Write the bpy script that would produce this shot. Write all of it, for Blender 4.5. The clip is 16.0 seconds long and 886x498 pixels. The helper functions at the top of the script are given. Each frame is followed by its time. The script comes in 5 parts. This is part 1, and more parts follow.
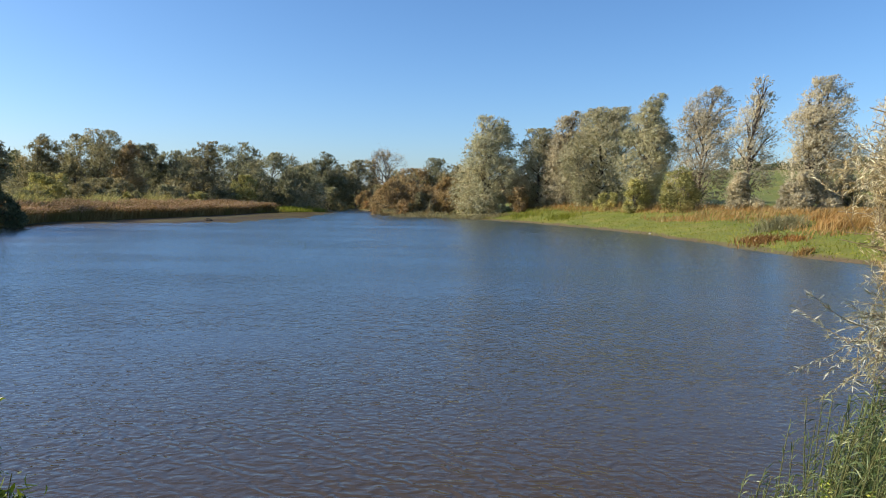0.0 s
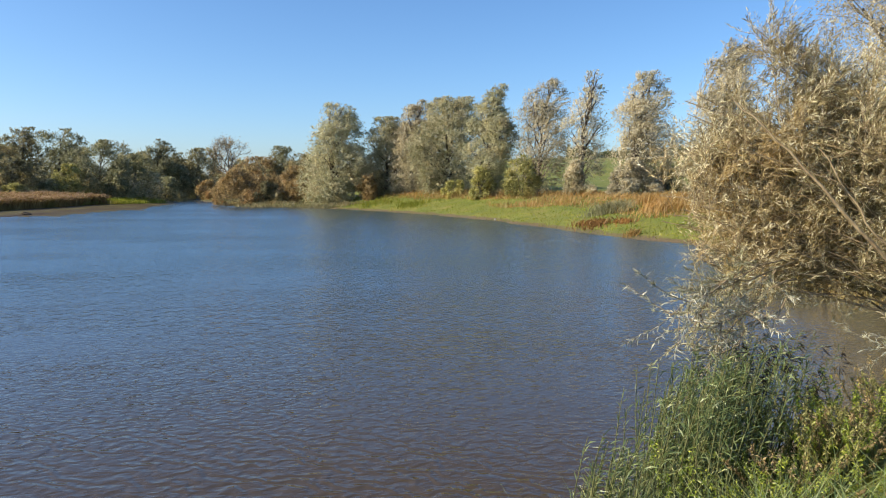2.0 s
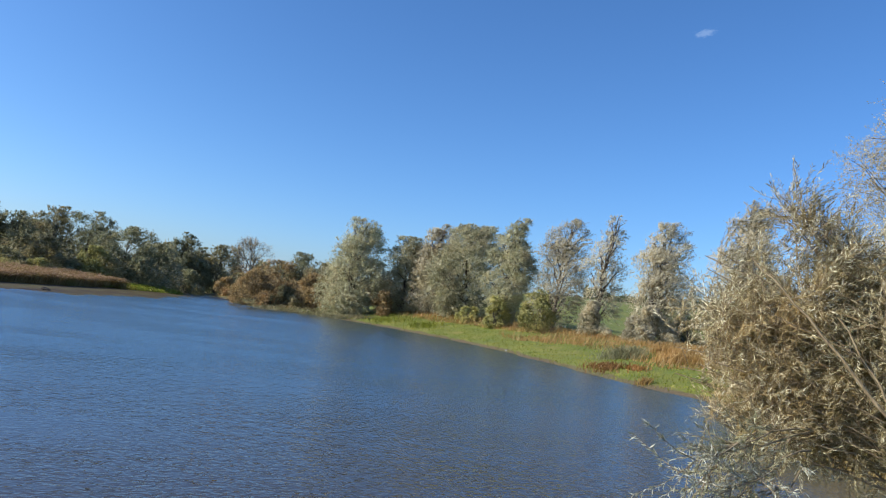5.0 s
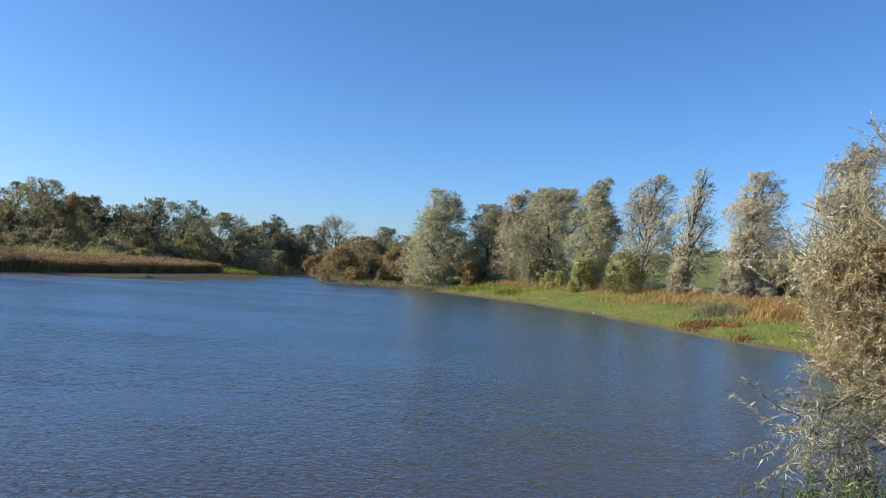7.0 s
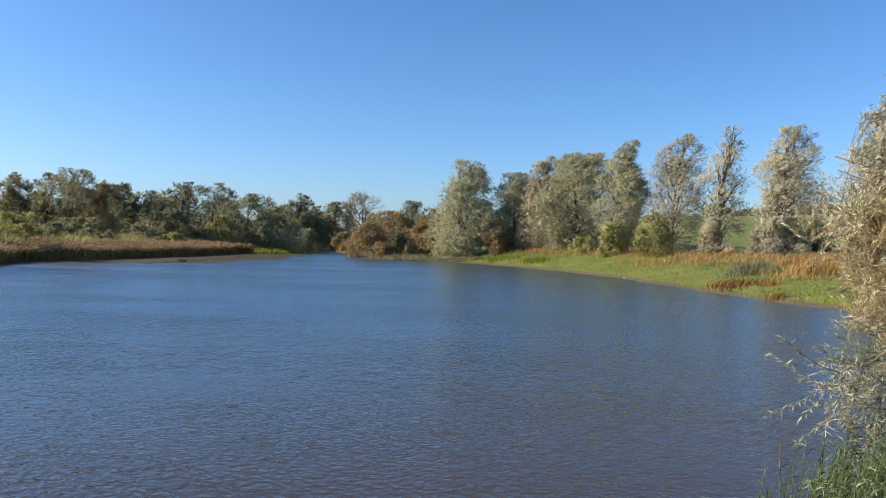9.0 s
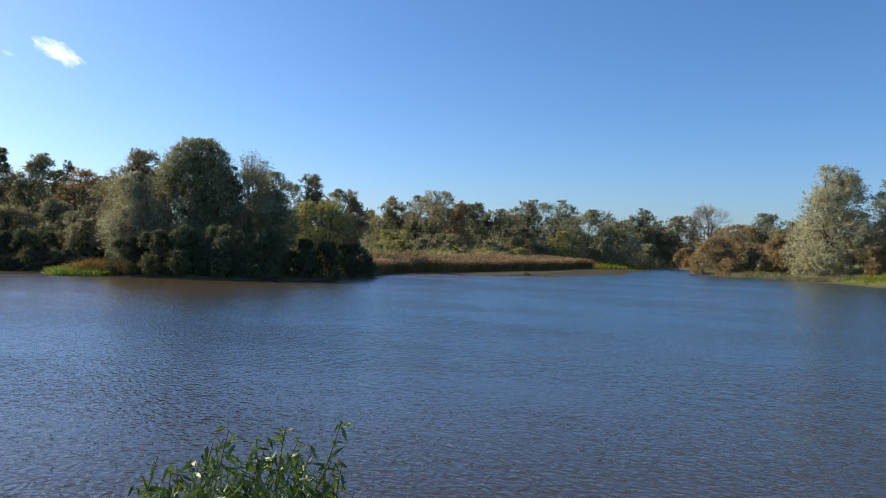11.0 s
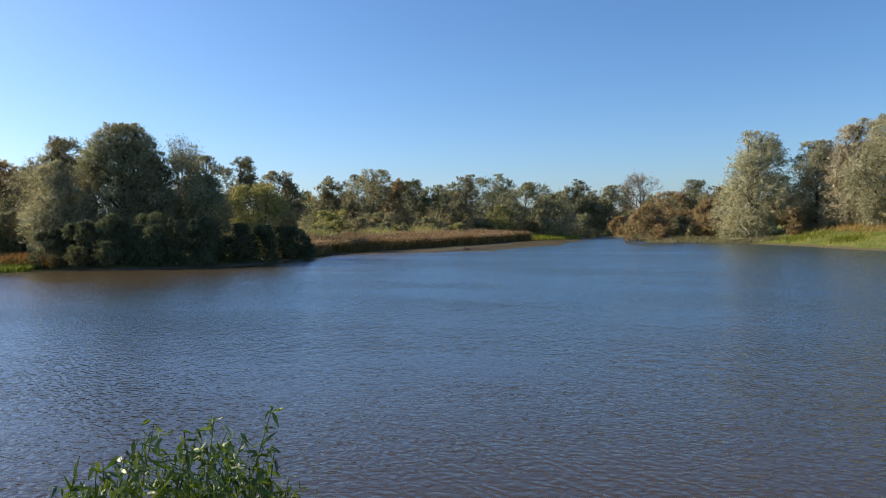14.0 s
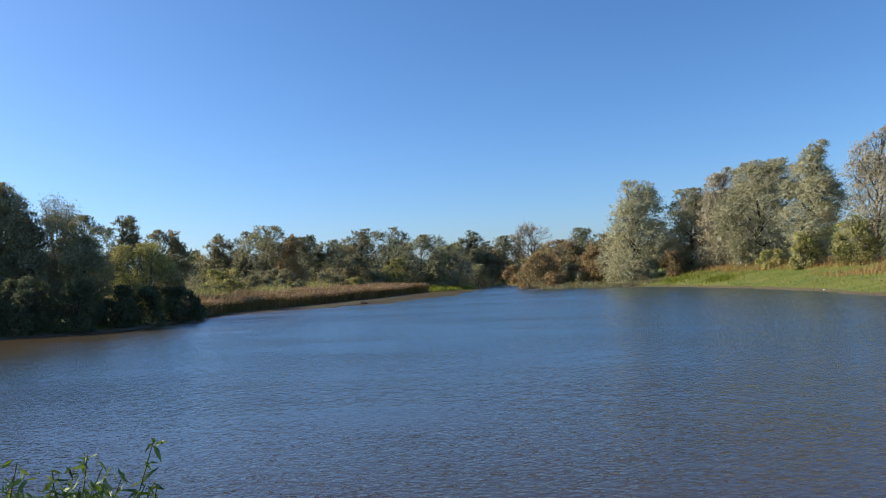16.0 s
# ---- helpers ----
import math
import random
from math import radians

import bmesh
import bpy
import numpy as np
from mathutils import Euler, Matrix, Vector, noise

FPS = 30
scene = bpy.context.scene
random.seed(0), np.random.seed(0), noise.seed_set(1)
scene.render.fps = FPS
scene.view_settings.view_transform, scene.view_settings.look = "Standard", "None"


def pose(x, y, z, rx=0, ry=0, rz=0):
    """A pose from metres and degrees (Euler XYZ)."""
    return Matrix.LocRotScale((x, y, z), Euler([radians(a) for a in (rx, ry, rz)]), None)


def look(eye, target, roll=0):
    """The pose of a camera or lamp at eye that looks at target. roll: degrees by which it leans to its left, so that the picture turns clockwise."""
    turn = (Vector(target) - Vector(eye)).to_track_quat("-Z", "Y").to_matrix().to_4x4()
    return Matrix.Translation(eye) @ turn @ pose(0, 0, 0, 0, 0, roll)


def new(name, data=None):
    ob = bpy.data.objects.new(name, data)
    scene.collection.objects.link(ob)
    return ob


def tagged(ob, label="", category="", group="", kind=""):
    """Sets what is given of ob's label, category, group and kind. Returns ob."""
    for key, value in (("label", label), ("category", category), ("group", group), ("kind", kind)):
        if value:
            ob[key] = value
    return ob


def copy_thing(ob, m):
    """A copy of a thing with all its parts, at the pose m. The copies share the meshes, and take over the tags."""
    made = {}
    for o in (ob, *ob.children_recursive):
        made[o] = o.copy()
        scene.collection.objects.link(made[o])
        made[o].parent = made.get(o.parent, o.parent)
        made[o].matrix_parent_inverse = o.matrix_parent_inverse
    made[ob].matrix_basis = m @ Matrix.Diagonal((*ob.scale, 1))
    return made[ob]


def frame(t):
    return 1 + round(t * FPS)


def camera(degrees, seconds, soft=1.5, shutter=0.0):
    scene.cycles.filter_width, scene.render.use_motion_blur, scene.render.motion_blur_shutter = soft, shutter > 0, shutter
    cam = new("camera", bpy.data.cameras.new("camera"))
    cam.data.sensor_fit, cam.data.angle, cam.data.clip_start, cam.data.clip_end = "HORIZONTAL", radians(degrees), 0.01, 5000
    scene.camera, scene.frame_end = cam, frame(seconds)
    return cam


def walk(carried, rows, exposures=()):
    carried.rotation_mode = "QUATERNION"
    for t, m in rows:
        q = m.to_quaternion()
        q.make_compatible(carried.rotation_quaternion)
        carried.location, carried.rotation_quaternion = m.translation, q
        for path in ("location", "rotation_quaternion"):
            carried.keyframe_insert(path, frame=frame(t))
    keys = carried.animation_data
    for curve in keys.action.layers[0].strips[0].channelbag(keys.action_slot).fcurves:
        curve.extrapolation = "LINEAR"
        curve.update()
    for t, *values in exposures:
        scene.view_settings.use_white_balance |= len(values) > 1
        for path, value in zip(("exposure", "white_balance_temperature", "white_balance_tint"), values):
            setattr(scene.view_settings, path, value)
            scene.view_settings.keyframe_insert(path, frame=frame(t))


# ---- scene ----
cam = camera(64.27, 16.0, soft=1.1)
PATH = [
    (0.0, pose(0.000, 0.000, 2.600, 85.59, -0.68, 0.00)),
    (0.5, pose(0.000, 0.000, 2.600, 85.29, -0.60, -0.18)),
    (1.0, pose(0.000, 0.000, 2.600, 84.93, -0.86, -6.00)),
    (1.5, pose(0.000, 0.000, 2.600, 84.78, -0.69, -10.58)),
    (2.0, pose(0.000, 0.000, 2.600, 84.73, -0.16, -12.18)),
    (2.5, pose(0.000, 0.000, 2.600, 84.95, 0.76, -12.63)),
    (3.0, pose(0.000, 0.000, 2.600, 87.26, 1.00, -12.98)),
    (3.5, pose(0.000, 0.000, 2.600, 93.09, -3.33, -14.03)),
    (3.7, pose(0.000, 0.000, 2.600, 94.34, -4.96, -14.07)),
    (5.8, pose(0.000, 0.000, 2.600, 94.34, -6.41, -7.62)),
    (6.0, pose(0.000, 0.000, 2.600, 93.68, -5.52, -5.73)),
    (6.5, pose(0.000, 0.000, 2.600, 93.08, -4.57, -4.44)),
    (7.0, pose(0.000, 0.000, 2.600, 91.49, -3.74, -4.15)),
    (7.5, pose(0.000, 0.000, 2.600, 90.07, -2.87, -4.40)),
    (8.0, pose(0.000, 0.000, 2.600, 89.36, -2.03, -5.43)),
    (8.2, pose(0.000, 0.000, 2.600, 89.22, -1.82, -5.76)),
    (10.3, pose(0.000, 0.000, 2.600, 89.40, -0.35, 14.38)),
    (10.5, pose(0.000, 0.000, 2.600, 89.51, -0.59, 17.32)),
    (11.0, pose(0.000, 0.000, 2.600, 89.72, -1.37, 25.21)),
    (11.5, pose(0.000, 0.000, 2.600, 90.09, -2.24, 29.16)),
    (12.0, pose(0.000, 0.000, 2.600, 89.72, -2.51, 29.83)),
    (12.5, pose(0.004, 0.003, 2.600, 89.30, -2.16, 34.22)),
    (13.0, pose(0.014, 0.010, 2.600, 89.10, 0.00, 34.19)),
    (13.5, pose(0.025, 0.016, 2.600, 88.62, 0.52, 28.35)),
    (14.0, pose(0.035, 0.023, 2.600, 87.88, 1.10, 20.28)),
    (14.5, pose(0.045, 0.030, 2.600, 86.97, 1.64, 13.47)),
    (15.0, pose(0.045, 0.030, 2.582, 86.88, 3.47, 10.69)),
    (15.5, pose(0.045, 0.030, 2.490, 91.55, 3.74, 10.25)),
    (16.0, pose(0.045, 0.030, 2.490, 91.94, 3.16, 11.90)),
]
EXPOSURE = [(0.0, 0.53, 6080), (1.0, 0.57, 6120), (2.5, 0.68, 6250), (3.5, 0.6, 5600), (6.0, 0.38, 5400), (7.0, 0.40, 5450), (8.0, 0.48, 5750), (10.5, 0.36, 5650), (11.5, 0.13, 5650), (13.0, 0.11, 5720), (14.5, 0.50, 6100), (15.0, 0.54, 5950), (15.5, 0.38, 5550), (16.0, 0.35, 5600)]
walk(cam, PATH, exposures=[(t, e, k + 250, 5) for t, e, k in EXPOSURE])

# ---------------------------------------------------------------- sky, sun
SUN_AZ, SUN_EL = 91.0, 30.0          # degrees, counter-clockwise from +y, above the horizon
world = bpy.data.worlds.new("world")
scene.world = world
world.use_nodes = True
wn = world.node_tree
sky = wn.nodes.new("ShaderNodeTexSky")
sky.sky_type = "NISHITA"
sky.sun_disc = False
sky.sun_elevation = radians(SUN_EL)
sky.sun_rotation = radians(360.0 - SUN_AZ)
sky.altitude = 0.0
sky.air_density = 0.9
sky.dust_density = 0.9
sky.ozone_density = 6.6
wn.nodes["Background"].inputs["Strength"].default_value = 0.124
deep = wn.nodes.new("ShaderNodeHueSaturation")
deep.inputs["Saturation"].default_value = 1.05
cast = wn.nodes.new("ShaderNodeMix")
cast.data_type, cast.blend_type = "RGBA", "MULTIPLY"
cast.inputs[0].default_value, cast.inputs[7].default_value = 1.0, (1.10, 1.02, 1.01, 1)
wn.links.new(sky.outputs["Color"], deep.inputs["Color"])
wn.links.new(deep.outputs[0], cast.inputs[6])
wn.links.new(cast.outputs[2], wn.nodes["Background"].inputs["Color"])
sun_to = Vector((-math.sin(radians(SUN_AZ)) * math.cos(radians(SUN_EL)),
                 math.cos(radians(SUN_AZ)) * math.cos(radians(SUN_EL)), math.sin(radians(SUN_EL))))
sun = new("sun", bpy.data.lights.new("sun", "SUN"))
sun.data.energy = 5.0
sun.data.angle = radians(0.55)
sun.data.color = (1.0, 0.85, 0.63)
sun.matrix_world = look(sun_to * 50, (0, 0, 0))

WIND = np.array((0.92, 0.25, 0.30))    # the way the crowns are blown


# ---------------------------------------------------------------- materials
def nodes_of(name):
    m = bpy.data.materials.new(name)
    m.use_nodes = True
    t = m.node_tree
    t.nodes.clear()
    out = t.nodes.new("ShaderNodeOutputMaterial")
    return m, t, out


def ramp(t, fac, stops):
    r = t.nodes.new("ShaderNodeValToRGB")
    while len(r.color_ramp.elements) < len(stops):
        r.color_ramp.elements.new(0.5)
    for e, (p, c) in zip(r.color_ramp.elements, stops):
        e.position, e.color = p, (*c, 1)
    t.links.new(fac, r.inputs[0])
    return r.outputs[0]


def noise_tex(t, scale, detail=4.0, rough=0.55, stretch=None, distort=0.0):
    co = t.nodes.new("ShaderNodeTexCoord").outputs["Object"]
    if stretch:
        mp = t.nodes.new("ShaderNodeMapping")
        mp.inputs["Scale"].default_value = stretch[:3]
        mp.inputs["Rotation"].default_value = (0, 0, radians(stretch[3] if len(stretch) > 3 else 0))
        t.links.new(co, mp.inputs[0])
        co = mp.outputs[0]
    n = t.nodes.new("ShaderNodeTexNoise")
    n.inputs["Scale"].default_value, n.inputs["Detail"].default_value = scale, detail
    n.inputs["Roughness"].default_value, n.inputs["Distortion"].default_value = rough, distort
    t.links.new(co, n.inputs["Vector"])
    return n.outputs["Fac"]


def mix_col(t, fac, a, b, mode="MIX"):
    n = t.nodes.new("ShaderNodeMix")
    n.data_type, n.blend_type = "RGBA", mode
    for sock, v in ((n.inputs[0], fac), (n.inputs[6], a), (n.inputs[7], b)):
        if isinstance(v, (int, float)):
            sock.default_value = v
        elif isinstance(v, tuple):
            sock.default_value = (*v, 1)
        else:
            t.links.new(v, sock)
    return n.outputs[2]


def leaf_mat(name, stops, clear=0.40, gloss=0.02, patch=None, patch_scale=0.35, pale=1.0, spread=(0.15, 0.9)):
    """Foliage: colours spread leaf by leaf, tree by tree and in patches over the crown; light passes through the blades."""
    m, t, out = nodes_of(name)
    geo = t.nodes.new("ShaderNodeNewGeometry")
    info = t.nodes.new("ShaderNodeObjectInfo")
    calm = t.nodes.new("ShaderNodeMapRange")
    calm.inputs["To Min"].default_value, calm.inputs["To Max"].default_value = spread
    t.links.new(geo.outputs["Random Per Island"], calm.inputs["Value"])
    col = ramp(t, calm.outputs[0], stops)
    if patch:
        col = mix_col(t, ramp(t, noise_tex(t, patch_scale, 3), [(0.48, (0, 0, 0)), (0.68, (1, 1, 1))]), col,
                      mix_col(t, 0.6, col, patch))
    tone = ramp(t, noise_tex(t, 0.7, 2, 0.5), [(0.36, (0.80, 0.80, 0.78)), (0.64, (1.14, 1.14, 1.15))])
    col = mix_col(t, 1.0, col, tone, "MULTIPLY")
    hsv = t.nodes.new("ShaderNodeHueSaturation")
    mr = t.nodes.new("ShaderNodeMapRange")
    mr.inputs["To Min"].default_value, mr.inputs["To Max"].default_value = 0.82 * pale, 1.18 * pale
    t.links.new(info.outputs["Random"], mr.inputs["Value"])
    t.links.new(mr.outputs[0], hsv.inputs["Value"])
    t.links.new(col, hsv.inputs["Color"])
    col = hsv.outputs[0]
    d, tr, gl = (t.nodes.new("ShaderNodeBsdf" + k) for k in ("Diffuse", "Translucent", "Glossy"))
    gl.inputs["Roughness"].default_value = 0.42
    t.links.new(col, d.inputs["Color"])
    t.links.new(mix_col(t, 0.35, col, mix_col(t, 1.0, col, (1.0, 0.97, 0.65), "MULTIPLY")), tr.inputs["Color"])
    a, b = t.nodes.new("ShaderNodeMixShader"), t.nodes.new("ShaderNodeMixShader")
    a.inputs[0].default_value, b.inputs[0].default_value = clear, gloss
    t.links.new(d.outputs[0], a.inputs[1])
    t.links.new(tr.outputs[0], a.inputs[2])
    t.links.new(a.outputs[0], b.inputs[1])
    t.links.new(gl.outputs[0], b.inputs[2])
    t.links.new(b.outputs[0], out.inputs[0])
    return m


def bark_mat(name, dark, light, scale=6.0):
    m, t, out = nodes_of(name)
    p = t.nodes.new("ShaderNodeBsdfPrincipled")
    n = noise_tex(t, scale, 6, 0.65, (1, 1, 0.22))
    t.links.new(ramp(t, n, [(0.3, dark), (0.7, light)]), p.inputs["Base Color"])
    p.inputs["Roughness"].default_value = 0.9
    bu = t.nodes.new("ShaderNodeBump")
    bu.inputs["Distance"].default_value = 0.02
    t.links.new(n, bu.inputs["Height"])
    t.links.new(bu.outputs[0], p.inputs["Normal"])
    t.links.new(p.outputs[0], out.inputs[0])
    return m


# willow leaves: grey-green tops and silvery undersides
L_WILLOW = leaf_mat("willow_leaves", [(0.0, (0.133, 0.132, 0.065)), (0.35, (0.208, 0.201, 0.118)), (0.7, (0.287, 0.274, 0.183)), (1.0, (0.356, 0.339, 0.252))], patch=(0.326, 0.272, 0.167), patch_scale=0.8, pale=1.75)
L_WILLOW_TAN = leaf_mat("willow_leaves_tan", [(0.0, (0.160, 0.138, 0.089)), (0.4, (0.242, 0.214, 0.149)), (0.7, (0.310, 0.281, 0.210)), (1.0, (0.369, 0.347, 0.283))], patch=(0.349, 0.291, 0.186), patch_scale=0.8, pale=1.75)
# darkened leaf colours; on the west shore and cove they stand in for shade
L_SHADE = leaf_mat("dark_shade_leaves", [(0.0, (0.027, 0.034, 0.015)), (0.45, (0.070, 0.080, 0.038)), (0.8, (0.116, 0.122, 0.067)), (1.0, (0.184, 0.185, 0.118))], patch=(0.121, 0.100, 0.039), pale=1.65)
L_OLIVE = leaf_mat("olive_leaves", [(0.0, (0.055, 0.051, 0.025)), (0.45, (0.117, 0.108, 0.059)), (0.8, (0.175, 0.161, 0.100)), (1.0, (0.249, 0.235, 0.174))], patch=(0.184, 0.133, 0.062), pale=2.3)
# silvery leaves of the far willows, distance haze mixed into the colour
L_BLUE = leaf_mat("hazy_willow_leaves", [(0.0, (0.069, 0.074, 0.040)), (0.45, (0.133, 0.135, 0.080)), (0.8, (0.196, 0.192, 0.125)), (1.0, (0.286, 0.275, 0.200))], patch=(0.164, 0.135, 0.075), pale=1.95)
L_GREY = leaf_mat("grey_green_leaves", [(0.0, (0.064, 0.066, 0.032)), (0.45, (0.125, 0.125, 0.070)), (0.8, (0.185, 0.178, 0.107)), (1.0, (0.268, 0.250, 0.171))], patch=(0.175, 0.135, 0.064), pale=1.95)
L_YELLOW = leaf_mat("yellowing_leaves", [(0.0, (0.066, 0.067, 0.023)), (0.5, (0.168, 0.160, 0.058)), (0.85, (0.265, 0.248, 0.102)), (1.0, (0.347, 0.335, 0.191))], patch=(0.275, 0.205, 0.076), pale=2.2)
L_BROWN = leaf_mat("brown_leaves", [(0.0, (0.072, 0.052, 0.027)), (0.5, (0.167, 0.122, 0.060)), (0.85, (0.247, 0.186, 0.098)), (1.0, (0.314, 0.270, 0.165))], patch=(0.219, 0.130, 0.059), pale=2.05)
L_SPRIG = leaf_mat("fresh_green_leaves", [(0.0, (0.022, 0.042, 0.005)), (0.5, (0.06, 0.10, 0.010)), (0.9, (0.15, 0.19, 0.018)), (1.0, (0.27, 0.29, 0.035))], clear=0.34, gloss=0.06, pale=1.35)
L_SILVER = leaf_mat("silver_willow_leaves", [(0.0, (0.089, 0.070, 0.030)), (0.25, (0.200, 0.160, 0.077)), (0.52, (0.336, 0.285, 0.164)), (0.76, (0.514, 0.465, 0.323)), (1.0, (0.693, 0.650, 0.496))], patch=(0.336, 0.225, 0.084), patch_scale=0.9, pale=1.7, clear=0.40, spread=(0.0, 1.0))
L_WEED = leaf_mat("weed_leaves", [(0.0, (0.05, 0.08, 0.010)), (0.5, (0.13, 0.17, 0.022)), (0.85, (0.24, 0.26, 0.040)), (1.0, (0.36, 0.33, 0.070))], clear=0.4, gloss=0.04, pale=1.95)
L_PALE = leaf_mat("pale_willow_leaves", [(0.0, (0.24, 0.22, 0.13)), (0.4, (0.40, 0.39, 0.29)), (1.0, (0.62, 0.62, 0.54))], clear=0.25, gloss=0.08, pale=1.0)
G_LAWN = leaf_mat("bank_grass", [(0.0, (0.09, 0.13, 0.012)), (0.5, (0.18, 0.21, 0.025)), (0.85, (0.27, 0.27, 0.045)), (1.0, (0.36, 0.30, 0.11))], patch=(0.32, 0.25, 0.06), patch_scale=0.25, pale=1.2)
G_DRY = leaf_mat("dry_grass", [(0.0, (0.20, 0.12, 0.04)), (0.5, (0.34, 0.22, 0.08)), (0.85, (0.44, 0.32, 0.14)), (1.0, (0.52, 0.43, 0.24))], patch=(0.42, 0.22, 0.07), patch_scale=0.3, pale=1.3)
G_RUST = leaf_mat("rusty_sedge", [(0.0, (0.13, 0.065, 0.022)), (0.5, (0.29, 0.15, 0.05)), (1.0, (0.42, 0.27, 0.11))])
G_REED = leaf_mat("reed_blades", [(0.0, (0.13, 0.08, 0.028)), (0.5, (0.26, 0.17, 0.062)), (0.85, (0.36, 0.26, 0.105)), (1.0, (0.42, 0.34, 0.17))], clear=0.14, patch=(0.19, 0.17, 0.045), patch_scale=0.22, pale=0.95)
G_PLUME = leaf_mat("reed_plumes", [(0.0, (0.20, 0.12, 0.070)), (0.5, (0.35, 0.225, 0.135)), (1.0, (0.47, 0.35, 0.23))], pale=1.1)
G_CREAM = leaf_mat("pale_reed_blades", [(0.0, (0.20, 0.13, 0.05)), (0.5, (0.40, 0.29, 0.12)), (1.0, (0.56, 0.46, 0.24))], patch=(0.20, 0.19, 0.05), patch_scale=0.8)
G_FRESH = leaf_mat("green_reed_blades", [(0.0, (0.055, 0.085, 0.028)), (0.5, (0.135, 0.180, 0.070)), (0.85, (0.235, 0.275, 0.115)), (1.0, (0.38, 0.39, 0.17))], clear=0.38, gloss=0.04, pale=1.3, spread=(0.0, 1.0))
G_HEAD = leaf_mat("reed_heads", [(0.0, (0.012, 0.010, 0.010)), (0.6, (0.04, 0.03, 0.028)), (1.0, (0.10, 0.075, 0.06))])
B_GREY = bark_mat("grey_bark", (0.05, 0.042, 0.035), (0.20, 0.17, 0.13))
B_TWIG = bark_mat("brown_twigs", (0.055, 0.042, 0.032), (0.15, 0.115, 0.085))
B_DARK = bark_mat("dark_bark", (0.022, 0.018, 0.014), (0.09, 0.07, 0.055))
B_WILLOW = bark_mat("willow_bark", (0.13, 0.09, 0.05), (0.36, 0.28, 0.17), 14)
B_STEM = bark_mat("green_stem", (0.06, 0.08, 0.02), (0.16, 0.15, 0.06), 30)


def ground_mat():
    m, t, out = nodes_of("bank_ground")
    p = t.nodes.new("ShaderNodeBsdfPrincipled")
    p.inputs["Roughness"].default_value = 0.95
    big, mid, fine = noise_tex(t, 0.06, 4), noise_tex(t, 0.45, 5), noise_tex(t, 9.0, 5, 0.7)
    grass = ramp(t, mid, [(0.30, (0.11, 0.15, 0.016)), (0.55, (0.19, 0.20, 0.028)), (0.75, (0.29, 0.235, 0.065))])
    soil = ramp(t, fine, [(0.3, (0.08, 0.055, 0.03)), (0.7, (0.20, 0.14, 0.08))])
    # bare wet soil keeps to the lowest strip along the water
    sep = t.nodes.new("ShaderNodeSeparateXYZ")
    t.links.new(t.nodes.new("ShaderNodeTexCoord").outputs["Object"], sep.inputs[0])
    add = t.nodes.new("ShaderNodeMath")
    add.operation = "MULTIPLY_ADD"
    t.links.new(mid, add.inputs[0])
    add.inputs[1].default_value = -0.22
    t.links.new(sep.outputs["Z"], add.inputs[2])
    edge = ramp(t, add.outputs[0], [(0.0, (1, 1, 1)), (0.06, (0, 0, 0))])
    col = mix_col(t, edge, grass, soil)
    col = mix_col(t, ramp(t, fine, [(0.35, (0.35, 0.35, 0.35)), (0.65, (0, 0, 0))]), col, (0.05, 0.055, 0.012))
    t.links.new(mix_col(t, ramp(t, big, [(0.45, (0, 0, 0)), (0.65, (0.5, 0.5, 0.5))]), col, (0.12, 0.15, 0.03)), p.inputs["Base Color"])
    bu = t.nodes.new("ShaderNodeBump")
    bu.inputs["Distance"].default_value = 0.06
    t.links.new(fine, bu.inputs["Height"])
    t.links.new(bu.outputs[0], p.inputs["Normal"])
    t.links.new(p.outputs[0], out.inputs[0])
    return m


def shelter_of(t, a, b):
    n = t.nodes.new("ShaderNodeMath")
    n.operation = "MULTIPLY"
    t.links.new(a, n.inputs[0])
    t.links.new(b, n.inputs[1])
    return n.outputs[0]


